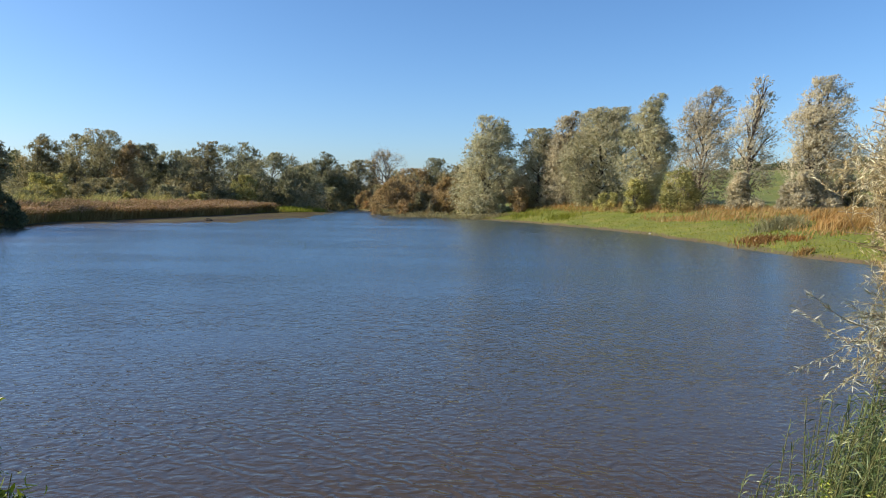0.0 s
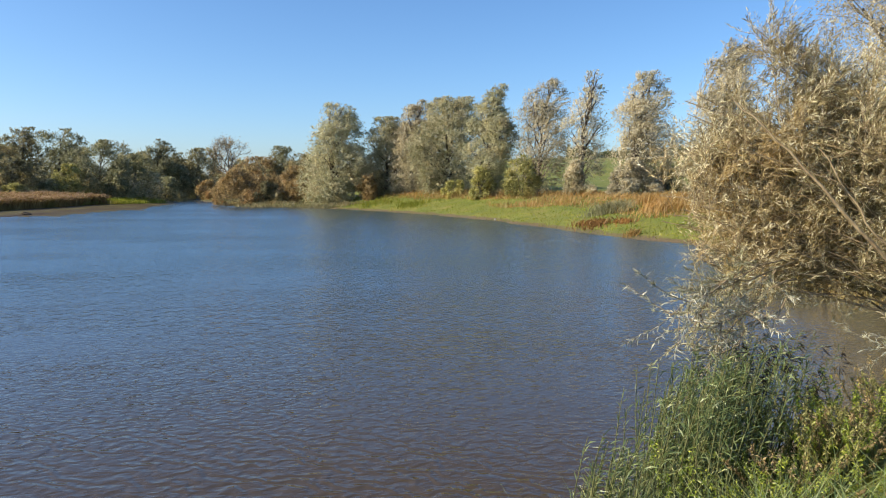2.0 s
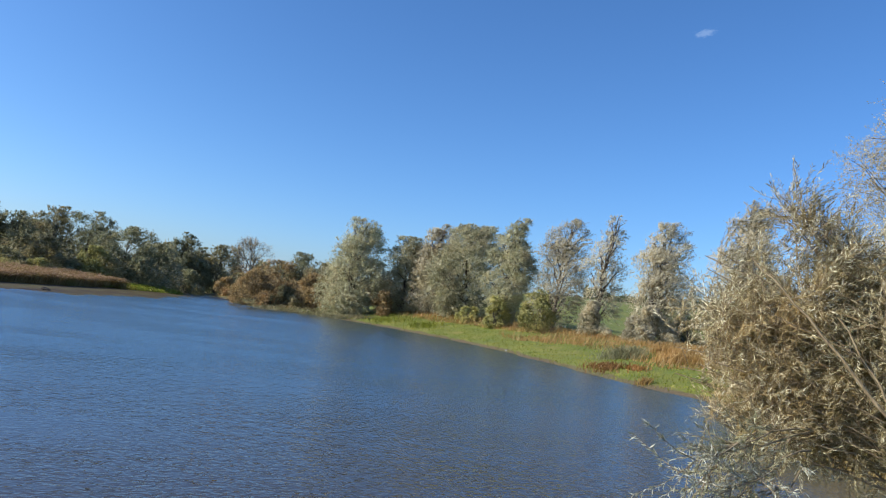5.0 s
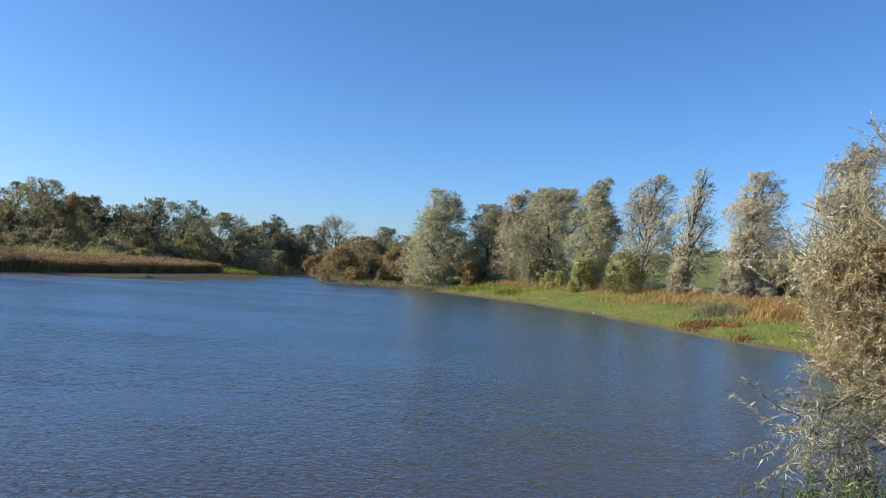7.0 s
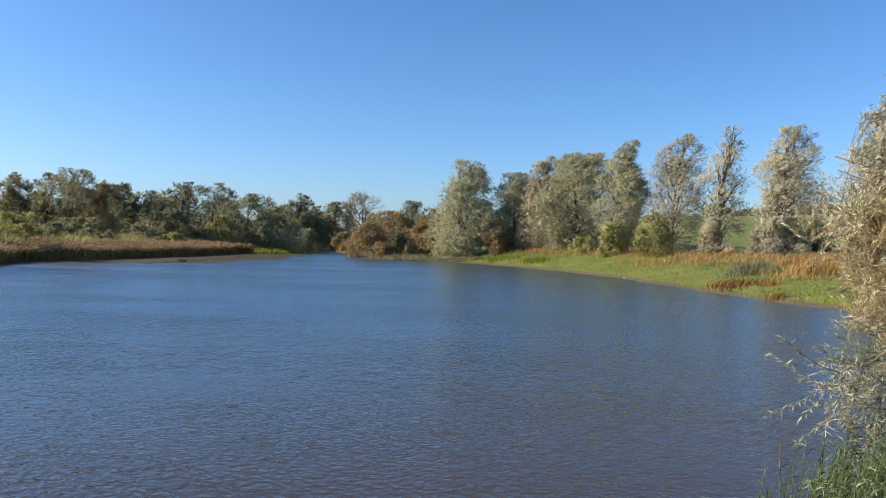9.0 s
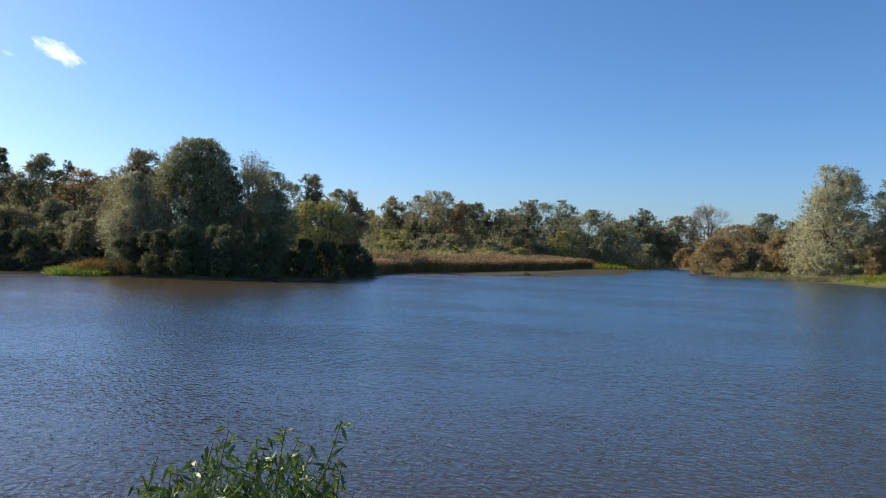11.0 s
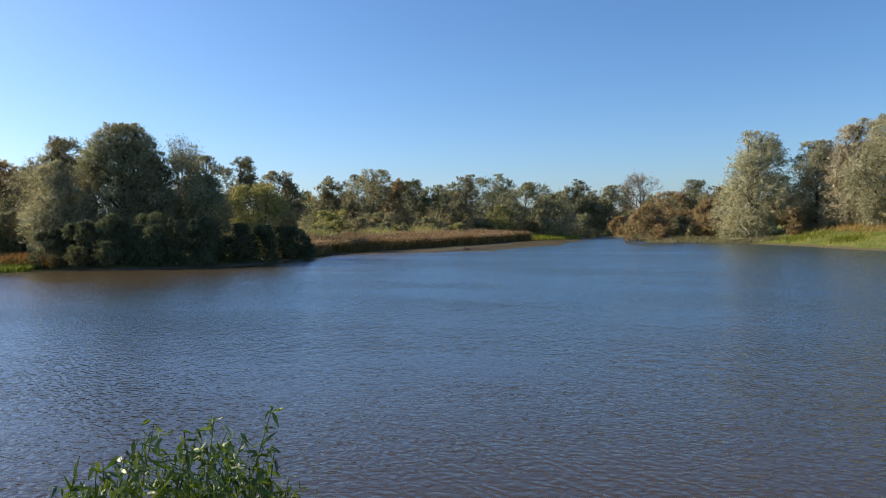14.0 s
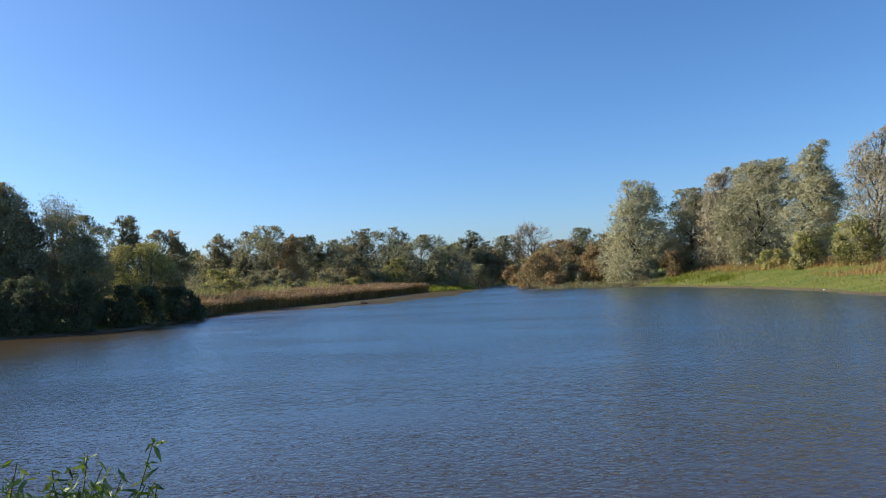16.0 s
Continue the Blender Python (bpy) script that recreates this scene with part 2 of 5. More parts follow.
def water_mat():
    m, t, out = nodes_of("pond_water")
    p = t.nodes.new("ShaderNodeBsdfPrincipled")
    # brown silt along the near bank; further out a blue base stands in for reflected sky
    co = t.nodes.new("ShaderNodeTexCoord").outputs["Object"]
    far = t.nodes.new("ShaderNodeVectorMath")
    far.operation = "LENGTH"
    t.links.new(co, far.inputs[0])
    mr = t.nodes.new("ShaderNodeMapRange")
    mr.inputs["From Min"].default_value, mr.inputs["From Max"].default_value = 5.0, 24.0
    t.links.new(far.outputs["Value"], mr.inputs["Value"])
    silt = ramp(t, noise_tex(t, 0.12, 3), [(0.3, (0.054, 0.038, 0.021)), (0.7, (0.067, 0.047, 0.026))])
    # silty brown painted in the west, where mirrored trees hide the sky; weaker chop
    west = t.nodes.new("ShaderNodeSeparateXYZ")
    t.links.new(co, west.inputs[0])
    west_mirror = t.nodes.new("ShaderNodeMapRange")
    west_mirror.interpolation_type = "SMOOTHSTEP"
    west_mirror.inputs["From Min"].default_value, west_mirror.inputs["From Max"].default_value = -16.0, -30.0
    t.links.new(west.outputs["X"], west_mirror.inputs["Value"])
    open_water = t.nodes.new("ShaderNodeMapRange")
    open_water.inputs["To Min"].default_value, open_water.inputs["To Max"].default_value = 1.0, 0.55
    t.links.new(west_mirror.outputs[0], open_water.inputs["Value"])
    rg = t.nodes.new("ShaderNodeMapRange")
    rg.inputs["From Min"].default_value, rg.inputs["From Max"].default_value = 6.0, 45.0
    rg.inputs["To Min"].default_value, rg.inputs["To Max"].default_value = 0.08, 0.12
    t.links.new(far.outputs["Value"], rg.inputs["Value"])
    t.links.new(rg.outputs[0], p.inputs["Roughness"])
    t.links.new(mix_col(t, west_mirror.outputs[0], mix_col(t, mr.outputs[0], silt, (0.044, 0.066, 0.072)), (0.100, 0.070, 0.040)), p.inputs["Base Color"])
    # IOR pushed up with distance to brighten the far water's sky reflection
    ior_boost = t.nodes.new("ShaderNodeMapRange")
    ior_boost.inputs["To Min"].default_value, ior_boost.inputs["To Max"].default_value = 1.33, 2.6
    t.links.new(mr.outputs[0], ior_boost.inputs["Value"])
    t.links.new(ior_boost.outputs[0], p.inputs["IOR"])
    # wind ripples: short crests across the wind, weaker in the calm lanes
    calm = ramp(t, noise_tex(t, 0.11, 3, 0.55, (0.6, 1.5, 1, 8)), [(0.38, (0.5, 0.5, 0.5)), (0.60, (1.0, 1.0, 1.0))])
    last = None
    for scale, stretch, dist in ((0.8, (1.0, 1.8, 1, 24), 0.012), (4.2, (1.0, 1.9, 1, 34), 0.011), (6.4, (1.0, 2.0, 1, -22), 0.009), (9.0, (1.0, 1.9, 1, 40), 0.006)):
        bu = t.nodes.new("ShaderNodeBump")
        bu.inputs["Distance"].default_value = dist
        t.links.new(noise_tex(t, scale, 1.5, 0.45, stretch, 0.6), bu.inputs["Height"])
        t.links.new(calm, bu.inputs["Strength"])
        if last:
            t.links.new(last, bu.inputs["Normal"])
        last = bu.outputs[0]
    # two crossing trains of short wind waves
    for turn, scale, dist in ((56.0, 1.6, 0.0062), (112.0, 2.0, 0.0046)):
        mw = t.nodes.new("ShaderNodeMapping")
        mw.inputs["Rotation"].default_value = (0, 0, radians(-turn))
        t.links.new(co, mw.inputs[0])
        wv = t.nodes.new("ShaderNodeTexWave")
        wv.inputs["Scale"].default_value, wv.inputs["Distortion"].default_value = scale, 11.0
        wv.inputs["Detail"].default_value, wv.inputs["Detail Scale"].default_value = 2.0, 1.6
        t.links.new(mw.outputs[0], wv.inputs["Vector"])
        bu = t.nodes.new("ShaderNodeBump")
        bu.inputs["Distance"].default_value = dist
        t.links.new(wv.outputs["Fac"], bu.inputs["Height"])
        t.links.new(ramp(t, noise_tex(t, 0.16, 2, 0.5, (0.6, 1.4, 1, turn)), [(0.38, (0.15, 0.15, 0.15)), (0.62, (1, 1, 1))]), bu.inputs["Strength"])
        t.links.new(last, bu.inputs["Normal"])
        last = bu.outputs[0]
    # the small chop that never resolves: random facet slopes
    mp = t.nodes.new("ShaderNodeMapping")
    mp.inputs["Scale"].default_value = (1.0, 1.6, 1.0)
    mp.inputs["Rotation"].default_value = (0, 0, radians(-20))
    t.links.new(co, mp.inputs[0])
    chop = t.nodes.new("ShaderNodeTexNoise")
    chop.inputs["Scale"].default_value, chop.inputs["Detail"].default_value = 10.0, 1.0
    t.links.new(mp.outputs[0], chop.inputs["Vector"])
    sub, mul, add, nrm = (t.nodes.new("ShaderNodeVectorMath") for _ in range(4))
    sub.operation, mul.operation, add.operation, nrm.operation = "SUBTRACT", "MULTIPLY", "ADD", "NORMALIZE"
    t.links.new(chop.outputs["Color"], sub.inputs[0])
    sub.inputs[1].default_value = (0.5, 0.5, 0.5)
    t.links.new(sub.outputs[0], mul.inputs[0])
    # chop set stronger with distance from the camera, where the ripple bump fades
    chop_gain = ramp(t, shelter_of(t, mr.outputs[0], open_water.outputs[0]), [(0.0, (0.04, 0.05, 0.0)), (0.5, (0.09, 0.09, 0.0)), (1.0, (0.14, 0.14, 0.0))])
    t.links.new(chop_gain, mul.inputs[1])
    t.links.new(mul.outputs[0], add.inputs[0])
    # normals tilted to the camera's standpoint, so far water mirrors sky above the trees
    inward, tilt_scaled, lean = (t.nodes.new("ShaderNodeVectorMath") for _ in range(3))
    inward.operation, tilt_scaled.operation, lean.operation = "NORMALIZE", "SCALE", "ADD"
    t.links.new(co, inward.inputs[0])
    t.links.new(inward.outputs[0], tilt_scaled.inputs[0])
    face = t.nodes.new("ShaderNodeMath")
    face.operation = "MULTIPLY"
    view_tilt = t.nodes.new("ShaderNodeMapRange")
    view_tilt.inputs["From Min"].default_value, view_tilt.inputs["From Max"].default_value = 30.0, 80.0
    view_tilt.inputs["To Min"].default_value, view_tilt.inputs["To Max"].default_value = -0.085, -0.115
    t.links.new(far.outputs["Value"], view_tilt.inputs["Value"])
    t.links.new(mr.outputs[0], face.inputs[0])
    t.links.new(view_tilt.outputs[0], face.inputs[1])
    t.links.new(face.outputs[0], tilt_scaled.inputs["Scale"])
    t.links.new(tilt_scaled.outputs[0], lean.inputs[0])
    t.links.new(last, lean.inputs[1])
    t.links.new(lean.outputs[0], add.inputs[1])
    t.links.new(add.outputs[0], nrm.inputs[0])
    t.links.new(nrm.outputs[0], p.inputs["Normal"])
    t.links.new(p.outputs[0], out.inputs[0])
    return m


def mud_mat(name, a, b, c, rough=0.75):
    m, t, out = nodes_of(name)
    p = t.nodes.new("ShaderNodeBsdfPrincipled")
    p.inputs["Roughness"].default_value = rough
    p.inputs["Specular IOR Level"].default_value = 0.12
    n = noise_tex(t, 0.35, 6, 0.65, (1, 0.5, 1, 20))
    t.links.new(ramp(t, n, [(0.35, a), (0.5, b), (0.68, c)]), p.inputs["Base Color"])
    bu = t.nodes.new("ShaderNodeBump")
    bu.inputs["Distance"].default_value = 0.04
    t.links.new(noise_tex(t, 7, 5), bu.inputs["Height"])
    t.links.new(bu.outputs[0], p.inputs["Normal"])
    t.links.new(p.outputs[0], out.inputs[0])
    return m


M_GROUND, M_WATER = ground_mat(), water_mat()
M_MUD = mud_mat("weed_and_mud", (0.050, 0.034, 0.019), (0.085, 0.064, 0.028), (0.115, 0.105, 0.035), 0.6)
M_WEED = mud_mat("floating_weed", (0.05, 0.05, 0.028), (0.09, 0.085, 0.045), (0.13, 0.12, 0.07))
M_SHOAL = mud_mat("dark_wet_mud", (0.028, 0.020, 0.012), (0.045, 0.034, 0.018), (0.060, 0.050, 0.024), 0.5)
M_STONE = mud_mat("pale_stone", (0.35, 0.34, 0.31), (0.5, 0.48, 0.44), (0.6, 0.58, 0.54), 0.9)


# ---------------------------------------------------------------- mesh helpers
def mesh_from(name, verts, faces, material, smooth=False):
    me = bpy.data.meshes.new(name)
    me.from_pydata(np.asarray(verts, dtype=float).tolist() if len(verts) < 1000 else np.asarray(verts, dtype=np.float32), [], np.asarray(faces).tolist() if len(faces) < 1000 else np.asarray(faces, dtype=np.int32))
    me.materials.append(material)
    if smooth:
        me.polygons.foreach_set("use_smooth", np.ones(len(me.polygons), dtype=bool))
    me.update()
    return me


def part(name, geometry, material, parent=None, label="", smooth=False):
    ob = new(name, mesh_from(name, *geometry, material, smooth))
    if parent:
        ob.parent = parent
    if label:
        ob["label"] = label
    return ob


def merged(pieces):
    """Joins (verts, quads) pieces into one pair of arrays."""
    vs, fs, n = [], [], 0
    for v, f in pieces:
        vs.append(v)
        fs.append(np.asarray(f) + n)
        n += len(v)
    return np.concatenate(vs), np.concatenate(fs)


def unit(a):
    return a / np.maximum(np.linalg.norm(a, axis=-1, keepdims=True), 1e-9)


def tube(points, radii, sides=5):
    """A tapered tube along a polyline, as quads."""
    p = np.asarray(points, dtype=float)
    n = len(p)
    tang = unit(np.gradient(p, axis=0))
    ref = np.array((0.31, 0.95, 0.05)) if abs(tang[:, 2]).mean() > 0.6 else np.array((0.05, 0.1, 1.0))
    s = unit(np.cross(tang, ref))
    b = np.cross(tang, s)
    a = np.linspace(0, 2 * np.pi, sides, endpoint=False)
    r = np.asarray(radii, dtype=float)[:, None, None]
    v = p[:, None, :] + r * (np.cos(a)[None, :, None] * s[:, None, :] + np.sin(a)[None, :, None] * b[:, None, :])
    i = np.arange(n - 1)[:, None] * sides
    j = np.arange(sides)[None, :]
    k = (j + 1) % sides
    f = np.stack([i + j, i + k, i + sides + k, i + sides + j], -1).reshape(-1, 4)
    return v.reshape(-1, 3), f


def bend(a, b, rng, sag=0.12, steps=5, wobble=0.04):
    """A branch line from a to b that first rises, then leans over."""
    a, b = np.asarray(a, float), np.asarray(b, float)
    t = np.linspace(0, 1, steps)[:, None]
    d = np.linalg.norm(b - a)
    p = a + (b - a) * t + np.array((0, 0, 1)) * (np.sin(t * np.pi) * sag * d)
    p[1:-1] += rng.normal(0, wobble * d, (steps - 2, 3))
    return p


def blades(base, way, length, width, rng, fold=0.25, bow=0.0):
    """Leaf blades as folded rhombs (one quad each), from base along way."""
    n = len(base)
    way = unit(way)
    side = unit(np.cross(way, rng.normal(0, 1, (n, 3))))
    up = np.cross(side, way)
    length, width = np.broadcast_to(length, n)[:, None], np.broadcast_to(width, n)[:, None]
    mid = base + way * length * 0.45 + up * width * fold
    tip = base + way * length - np.array((0, 0, 1)) * bow * length
    v = np.stack([base, mid + side * width * 0.5, tip, mid - side * width * 0.5], 1).reshape(-1, 3)
    return v, np.arange(4 * n).reshape(n, 4)


def flakes(base, way, length, width, rng, face=None):
    """Small three-cornered leaves for crowns, broad at the stalk; face: the way the blades are turned to."""
    n = len(base)
    way = unit(way)
    side = unit(np.cross(way, rng.normal(0, 1, (n, 3)) if face is None else face + rng.normal(0, 0.38, (n, 3)))) * np.broadcast_to(width, n)[:, None] * 0.5
    v = np.stack([base - side, base + side, base + way * np.broadcast_to(length, n)[:, None]], 1).reshape(-1, 3)
    return v, np.arange(3 * n).reshape(n, 3)


def stalks(base, height, width, lean, rng, spread=0.25, tip=0.15, bend_top=0.35):
    """Grass or reed blades standing on base: two quads each, the top bent over with the wind."""
    n = len(base)
    a = rng.uniform(0, np.pi, n)
    side = np.stack([np.cos(a), np.sin(a), np.zeros(n)], 1) * np.broadcast_to(width, n)[:, None] * 0.5
    h = np.broadcast_to(height, n)[:, None]
    off = rng.normal(0, spread, (n, 3)) * h
    off[:, 2] = 0
    lean = np.asarray(lean, float)
    m = base + off * 0.45 + lean * h * 0.3 + np.array((0, 0, 1)) * h * 0.6
    t = base + off * (1 + bend_top) + lean * h * 1.0 + np.array((0, 0, 1)) * h * (1 - 0.12 * bend_top)
    v = np.stack([base - side, base + side, m + side * 0.85, m - side * 0.85, t + side * tip, t - side * tip], 1).reshape(-1, 3)
    i = np.arange(n)[:, None] * 6
    f = np.concatenate([i + np.array([[0, 1, 2, 3]]), i + np.array([[3, 2, 4, 5]])], 1).reshape(-1, 4)
    return v, f


# ---------------------------------------------------------------- the lie of the land
SHORE = [(-80, 6), (-40, 1.5), (-15, 1.4), (-5, 2.0), (-1.5, 3.0), (0.8, 3.5), (2.4, 4.6), (3.6, 5.4), (5.6, 6.2), (8.2, 7.4), (11.4, 9.4),
         (12.9, 12), (12.2, 14.5), (11.6, 16.6), (13.6, 19.6), (17.4, 23.5), (16.9, 28), (15.6, 33), (15.0, 40), (14.2, 47), (13.0, 54),
         (10.5, 61), (7.0, 70), (1.0, 77.5), (-5, 80), (-9.5, 93), (-12, 106), (-16, 124), (-20, 124), (-17, 110), (-15.5, 98), (-18, 93),
         (-22.5, 88), (-23.8, 78), (-26.3, 68), (-28.6, 61), (-31.0, 55.5), (-30.3, 50), (-28.5, 43), (-28.6, 39.5), (-31, 37), (-34, 34.8), (-38, 34), (-43, 31.2),
         (-45, 32.2), (-49, 34), (-56, 31.5), (-63, 28), (-80, 19)]


def shore_distance(x, y):
    """Metres from the waterline: positive on land, negative in the pond."""
    x, y = np.asarray(x, float), np.asarray(y, float)
    best = np.full(x.shape, 1e9)
    inside = np.zeros(x.shape, bool)
    for (x0, y0), (x1, y1) in zip(SHORE, SHORE[1:] + SHORE[:1]):
        dx, dy = x1 - x0, y1 - y0
        t = np.clip(((x - x0) * dx + (y - y0) * dy) / (dx * dx + dy * dy), 0, 1)
        best = np.minimum(best, np.hypot(x - x0 - t * dx, y - y0 - t * dy))
        if dy != 0:
            cross = ((y0 > y) != (y1 > y)) & (x < (x1 - x0) * (y - y0) / dy + x0)
            inside ^= cross
    return np.where(inside, -best, best)


def step(a, b, v):
    t = np.clip((v - a) / (b - a), 0, 1)
    return t * t * (3 - 2 * t)


def land(x, y):
    """Height of the ground."""
    x, y = np.asarray(x, float), np.asarray(y, float)
    d = shore_distance(x, y)
    r = np.hypot(x, y)
    az = np.degrees(np.arctan2(x, np.maximum(y, 0.001)))
    wob = 0.06 * np.sin(x * 1.7 + 0.6 * y) * np.sin(y * 1.3 - 0.4 * x) + 0.05 * np.sin(x * 0.53 + 1.0) * np.sin(y * 0.61)
    d = d + wob * 4
    near = 1 - step(9, 16, r)
    right = step(2, 10, x) * (1 - near)
    left = (1 - step(2, 10, x)) * (1 - near)
    z_near = 1.05 * step(-0.1, 2.6, d)
    z_right = 0.22 * step(0, 1.0, d) + 0.17 * np.clip(d - 0.8, 0, 8) + 0.02 * np.clip(d - 8.8, 0, 12)
    z_left = 0.35 * step(0, 3, d) + 0.012 * np.clip(d, 0, 40)
    z = near * z_near + right * z_right + left * z_left + wob * 0.5 * step(0, 2, d)
    hill = 7.0 * step(66, 175, r) * step(9, 19, az) * (y > -5)
    z = z + np.where(d > 0, hill, 0)
    return np.where(d > 0, z, np.maximum(-1.6, 0.22 * d))


def on_land(points):
    p = np.asarray(points, float)
    return np.column_stack([p[:, 0], p[:, 1], land(p[:, 0], p[:, 1])])


def ring_sheet(radii, turns, height):
    a = np.linspace(0, 2 * np.pi, turns, endpoint=False)
    rr, aa = np.meshgrid(radii, a, indexing="ij")
    x, y = rr * np.sin(aa) + 0.4, rr * np.cos(aa) - 0.7
    v = np.stack([x, y, height(x, y)], -1).reshape(-1, 3)
    i, j = np.arange(len(radii) - 1)[:, None] * turns, np.arange(turns)[None, :]
    k = (j + 1) % turns
    return v, np.stack([i + j, i + k, i + turns + k, i + turns + j], -1).reshape(-1, 4)


ground = part("ground", ring_sheet(np.concatenate([[0.004], np.geomspace(0.4, 30, 70), np.geomspace(30.9, 150, 80), np.geomspace(158, 4200, 24)]), 480, land), M_GROUND, smooth=True)
tagged(ground, "grassy pond bank of green and dry turf", "ground", kind="structure")
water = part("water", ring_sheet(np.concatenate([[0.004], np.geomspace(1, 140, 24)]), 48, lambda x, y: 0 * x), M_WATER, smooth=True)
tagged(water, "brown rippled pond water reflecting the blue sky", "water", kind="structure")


def patch(cx, cy, long, short, turn, z, seed):
    """A low flat mat of mud or weed with a ragged outline and thin sloping sides."""
    rng = np.random.default_rng(seed)
    n = 96
    a = np.linspace(0, 2 * np.pi, n, endpoint=False)
    r = 1 + sum(rng.normal(0, 0.35 / k) * np.sin(k * a + rng.uniform(0, 6)) for k in (2, 3, 5, 8, 13, 21))
    c, s = math.cos(radians(turn)), math.sin(radians(turn))
    px, py = np.cos(a) * r * long, np.sin(a) * r * short
    p = np.column_stack([px * c - py * s, px * s + py * c])
    rings = [(1.0, -0.05), (0.97, z * 0.6), (0.8, z), (0.5, z * 1.2), (0.2, z * 1.3), (0.01, z * 1.3)]
    v = np.concatenate([np.column_stack([p * k + (cx, cy), np.full(n, h)]) for k, h in rings])
    i, j = np.arange(len(rings) - 1)[:, None] * n, np.arange(n)[None, :]
    k = (j + 1) % n
    return v, np.stack([i + j, i + k, i + n + k, i + n + j], -1).reshape(-1, 4)


def mud_flat(inner, outer, seed):
    """A strip of wet mud between the reeds and the water, hardly above the surface, with a ragged outer edge."""
    rng = np.random.default_rng(seed)
    n, m = 140, 9
    s = np.linspace(0, 1, n)
    along = lambda line: np.stack([np.interp(s * (len(line) - 1), np.arange(len(line)), [q[w] for q in line]) for w in (0, 1)], 1)
    a, b = along(inner), along(outer)
    ragged = sum(rng.uniform(0.01, 0.05) * np.sin(k * 6.3 * s + rng.uniform(0, 6)) for k in (3, 5, 8, 13, 21, 34))
    f = np.linspace(0, 1, m)[None, :] * (1 + ragged[:, None])
    p = a[:, None, :] + (b - a)[:, None, :] * f[..., None]
    z = np.interp(np.linspace(0, 1, m), (0, 0.3, 0.85, 1), (0.10, 0.07, 0.025, -0.03))[None, :] + 0.008 * np.sin(p[..., 0] * 2.1) * np.sin(p[..., 1] * 1.3)
    v = np.concatenate([p, z[..., None]], -1).reshape(-1, 3)
    i, j = np.arange(n - 1)[:, None] * m, np.arange(m - 1)[None, :]
    return v, np.stack([i + j, i + j + 1, i + m + j + 1, i + m + j], -1).reshape(-1, 4)


mat_far = part("mud_bank", mud_flat([(-30.0, 47), (-31.2, 52), (-30.8, 57.5), (-28.2, 63.5), (-26.0, 70.5), (-24.4, 78), (-23.4, 87), (-18.5, 94)],
                                    [(-29.6, 47), (-30.4, 52.5), (-27.5, 55.5), (-22.5, 57), (-19.0, 59.5), (-16.0, 64), (-14.2, 74), (-14.2, 95)], 4), M_MUD, smooth=True)
tagged(mat_far, "flat brown-green mud and weed bank before the reeds", "mud bank", kind="structure")
for cx, cy, lo, sh, sd in ((-35.2, 15.6, 3.8, 1.9, 7), (-41.0, 21.5, 2.4, 0.6, 8)):
    weed = part("weed_mat", patch(cx, cy, lo, sh, 64, 0.015, sd), M_WEED, smooth=True)
    tagged(weed, "pale green mat of floating water weed", "water weed", "floating weed mats", kind="structure")
for cx, cy, lo, sh, sd in ((-51.5, 25.2, 6.5, 2.4, 10), (-44.8, 29.0, 3.2, 1.2, 11)):
    shoal = part("mud_shoal", patch(cx, cy, lo, sh, 62, 0.012, sd), M_SHOAL, smooth=True)
    tagged(shoal, "brown mud shoal breaking the surface of the cove", "mud bank", "mud shoals", kind="structure")


# ---------------------------------------------------------------- trees and shrubs
def profile(u, shape):
    """Half-width of a crown at the height u (0 its foot, 1 its top)."""
    if shape == "round":
        return np.interp(u, (0, 0.12, 0.35, 0.6, 0.82, 0.94, 1), (0.70, 0.88, 1.0, 0.97, 0.72, 0.45, 0.2))
    if shape == "tall":
        return np.interp(u, (0, 0.1, 0.32, 0.55, 0.75, 0.92, 1), (0.66, 0.86, 1.0, 0.93, 0.76, 0.48, 0.22))
    if shape == "cone":
        return np.clip(1.05 - u, 0.05, 1) ** 0.8
    return np.clip(1 - u ** 2.2, 0.05, 1) ** 0.5                      # bush


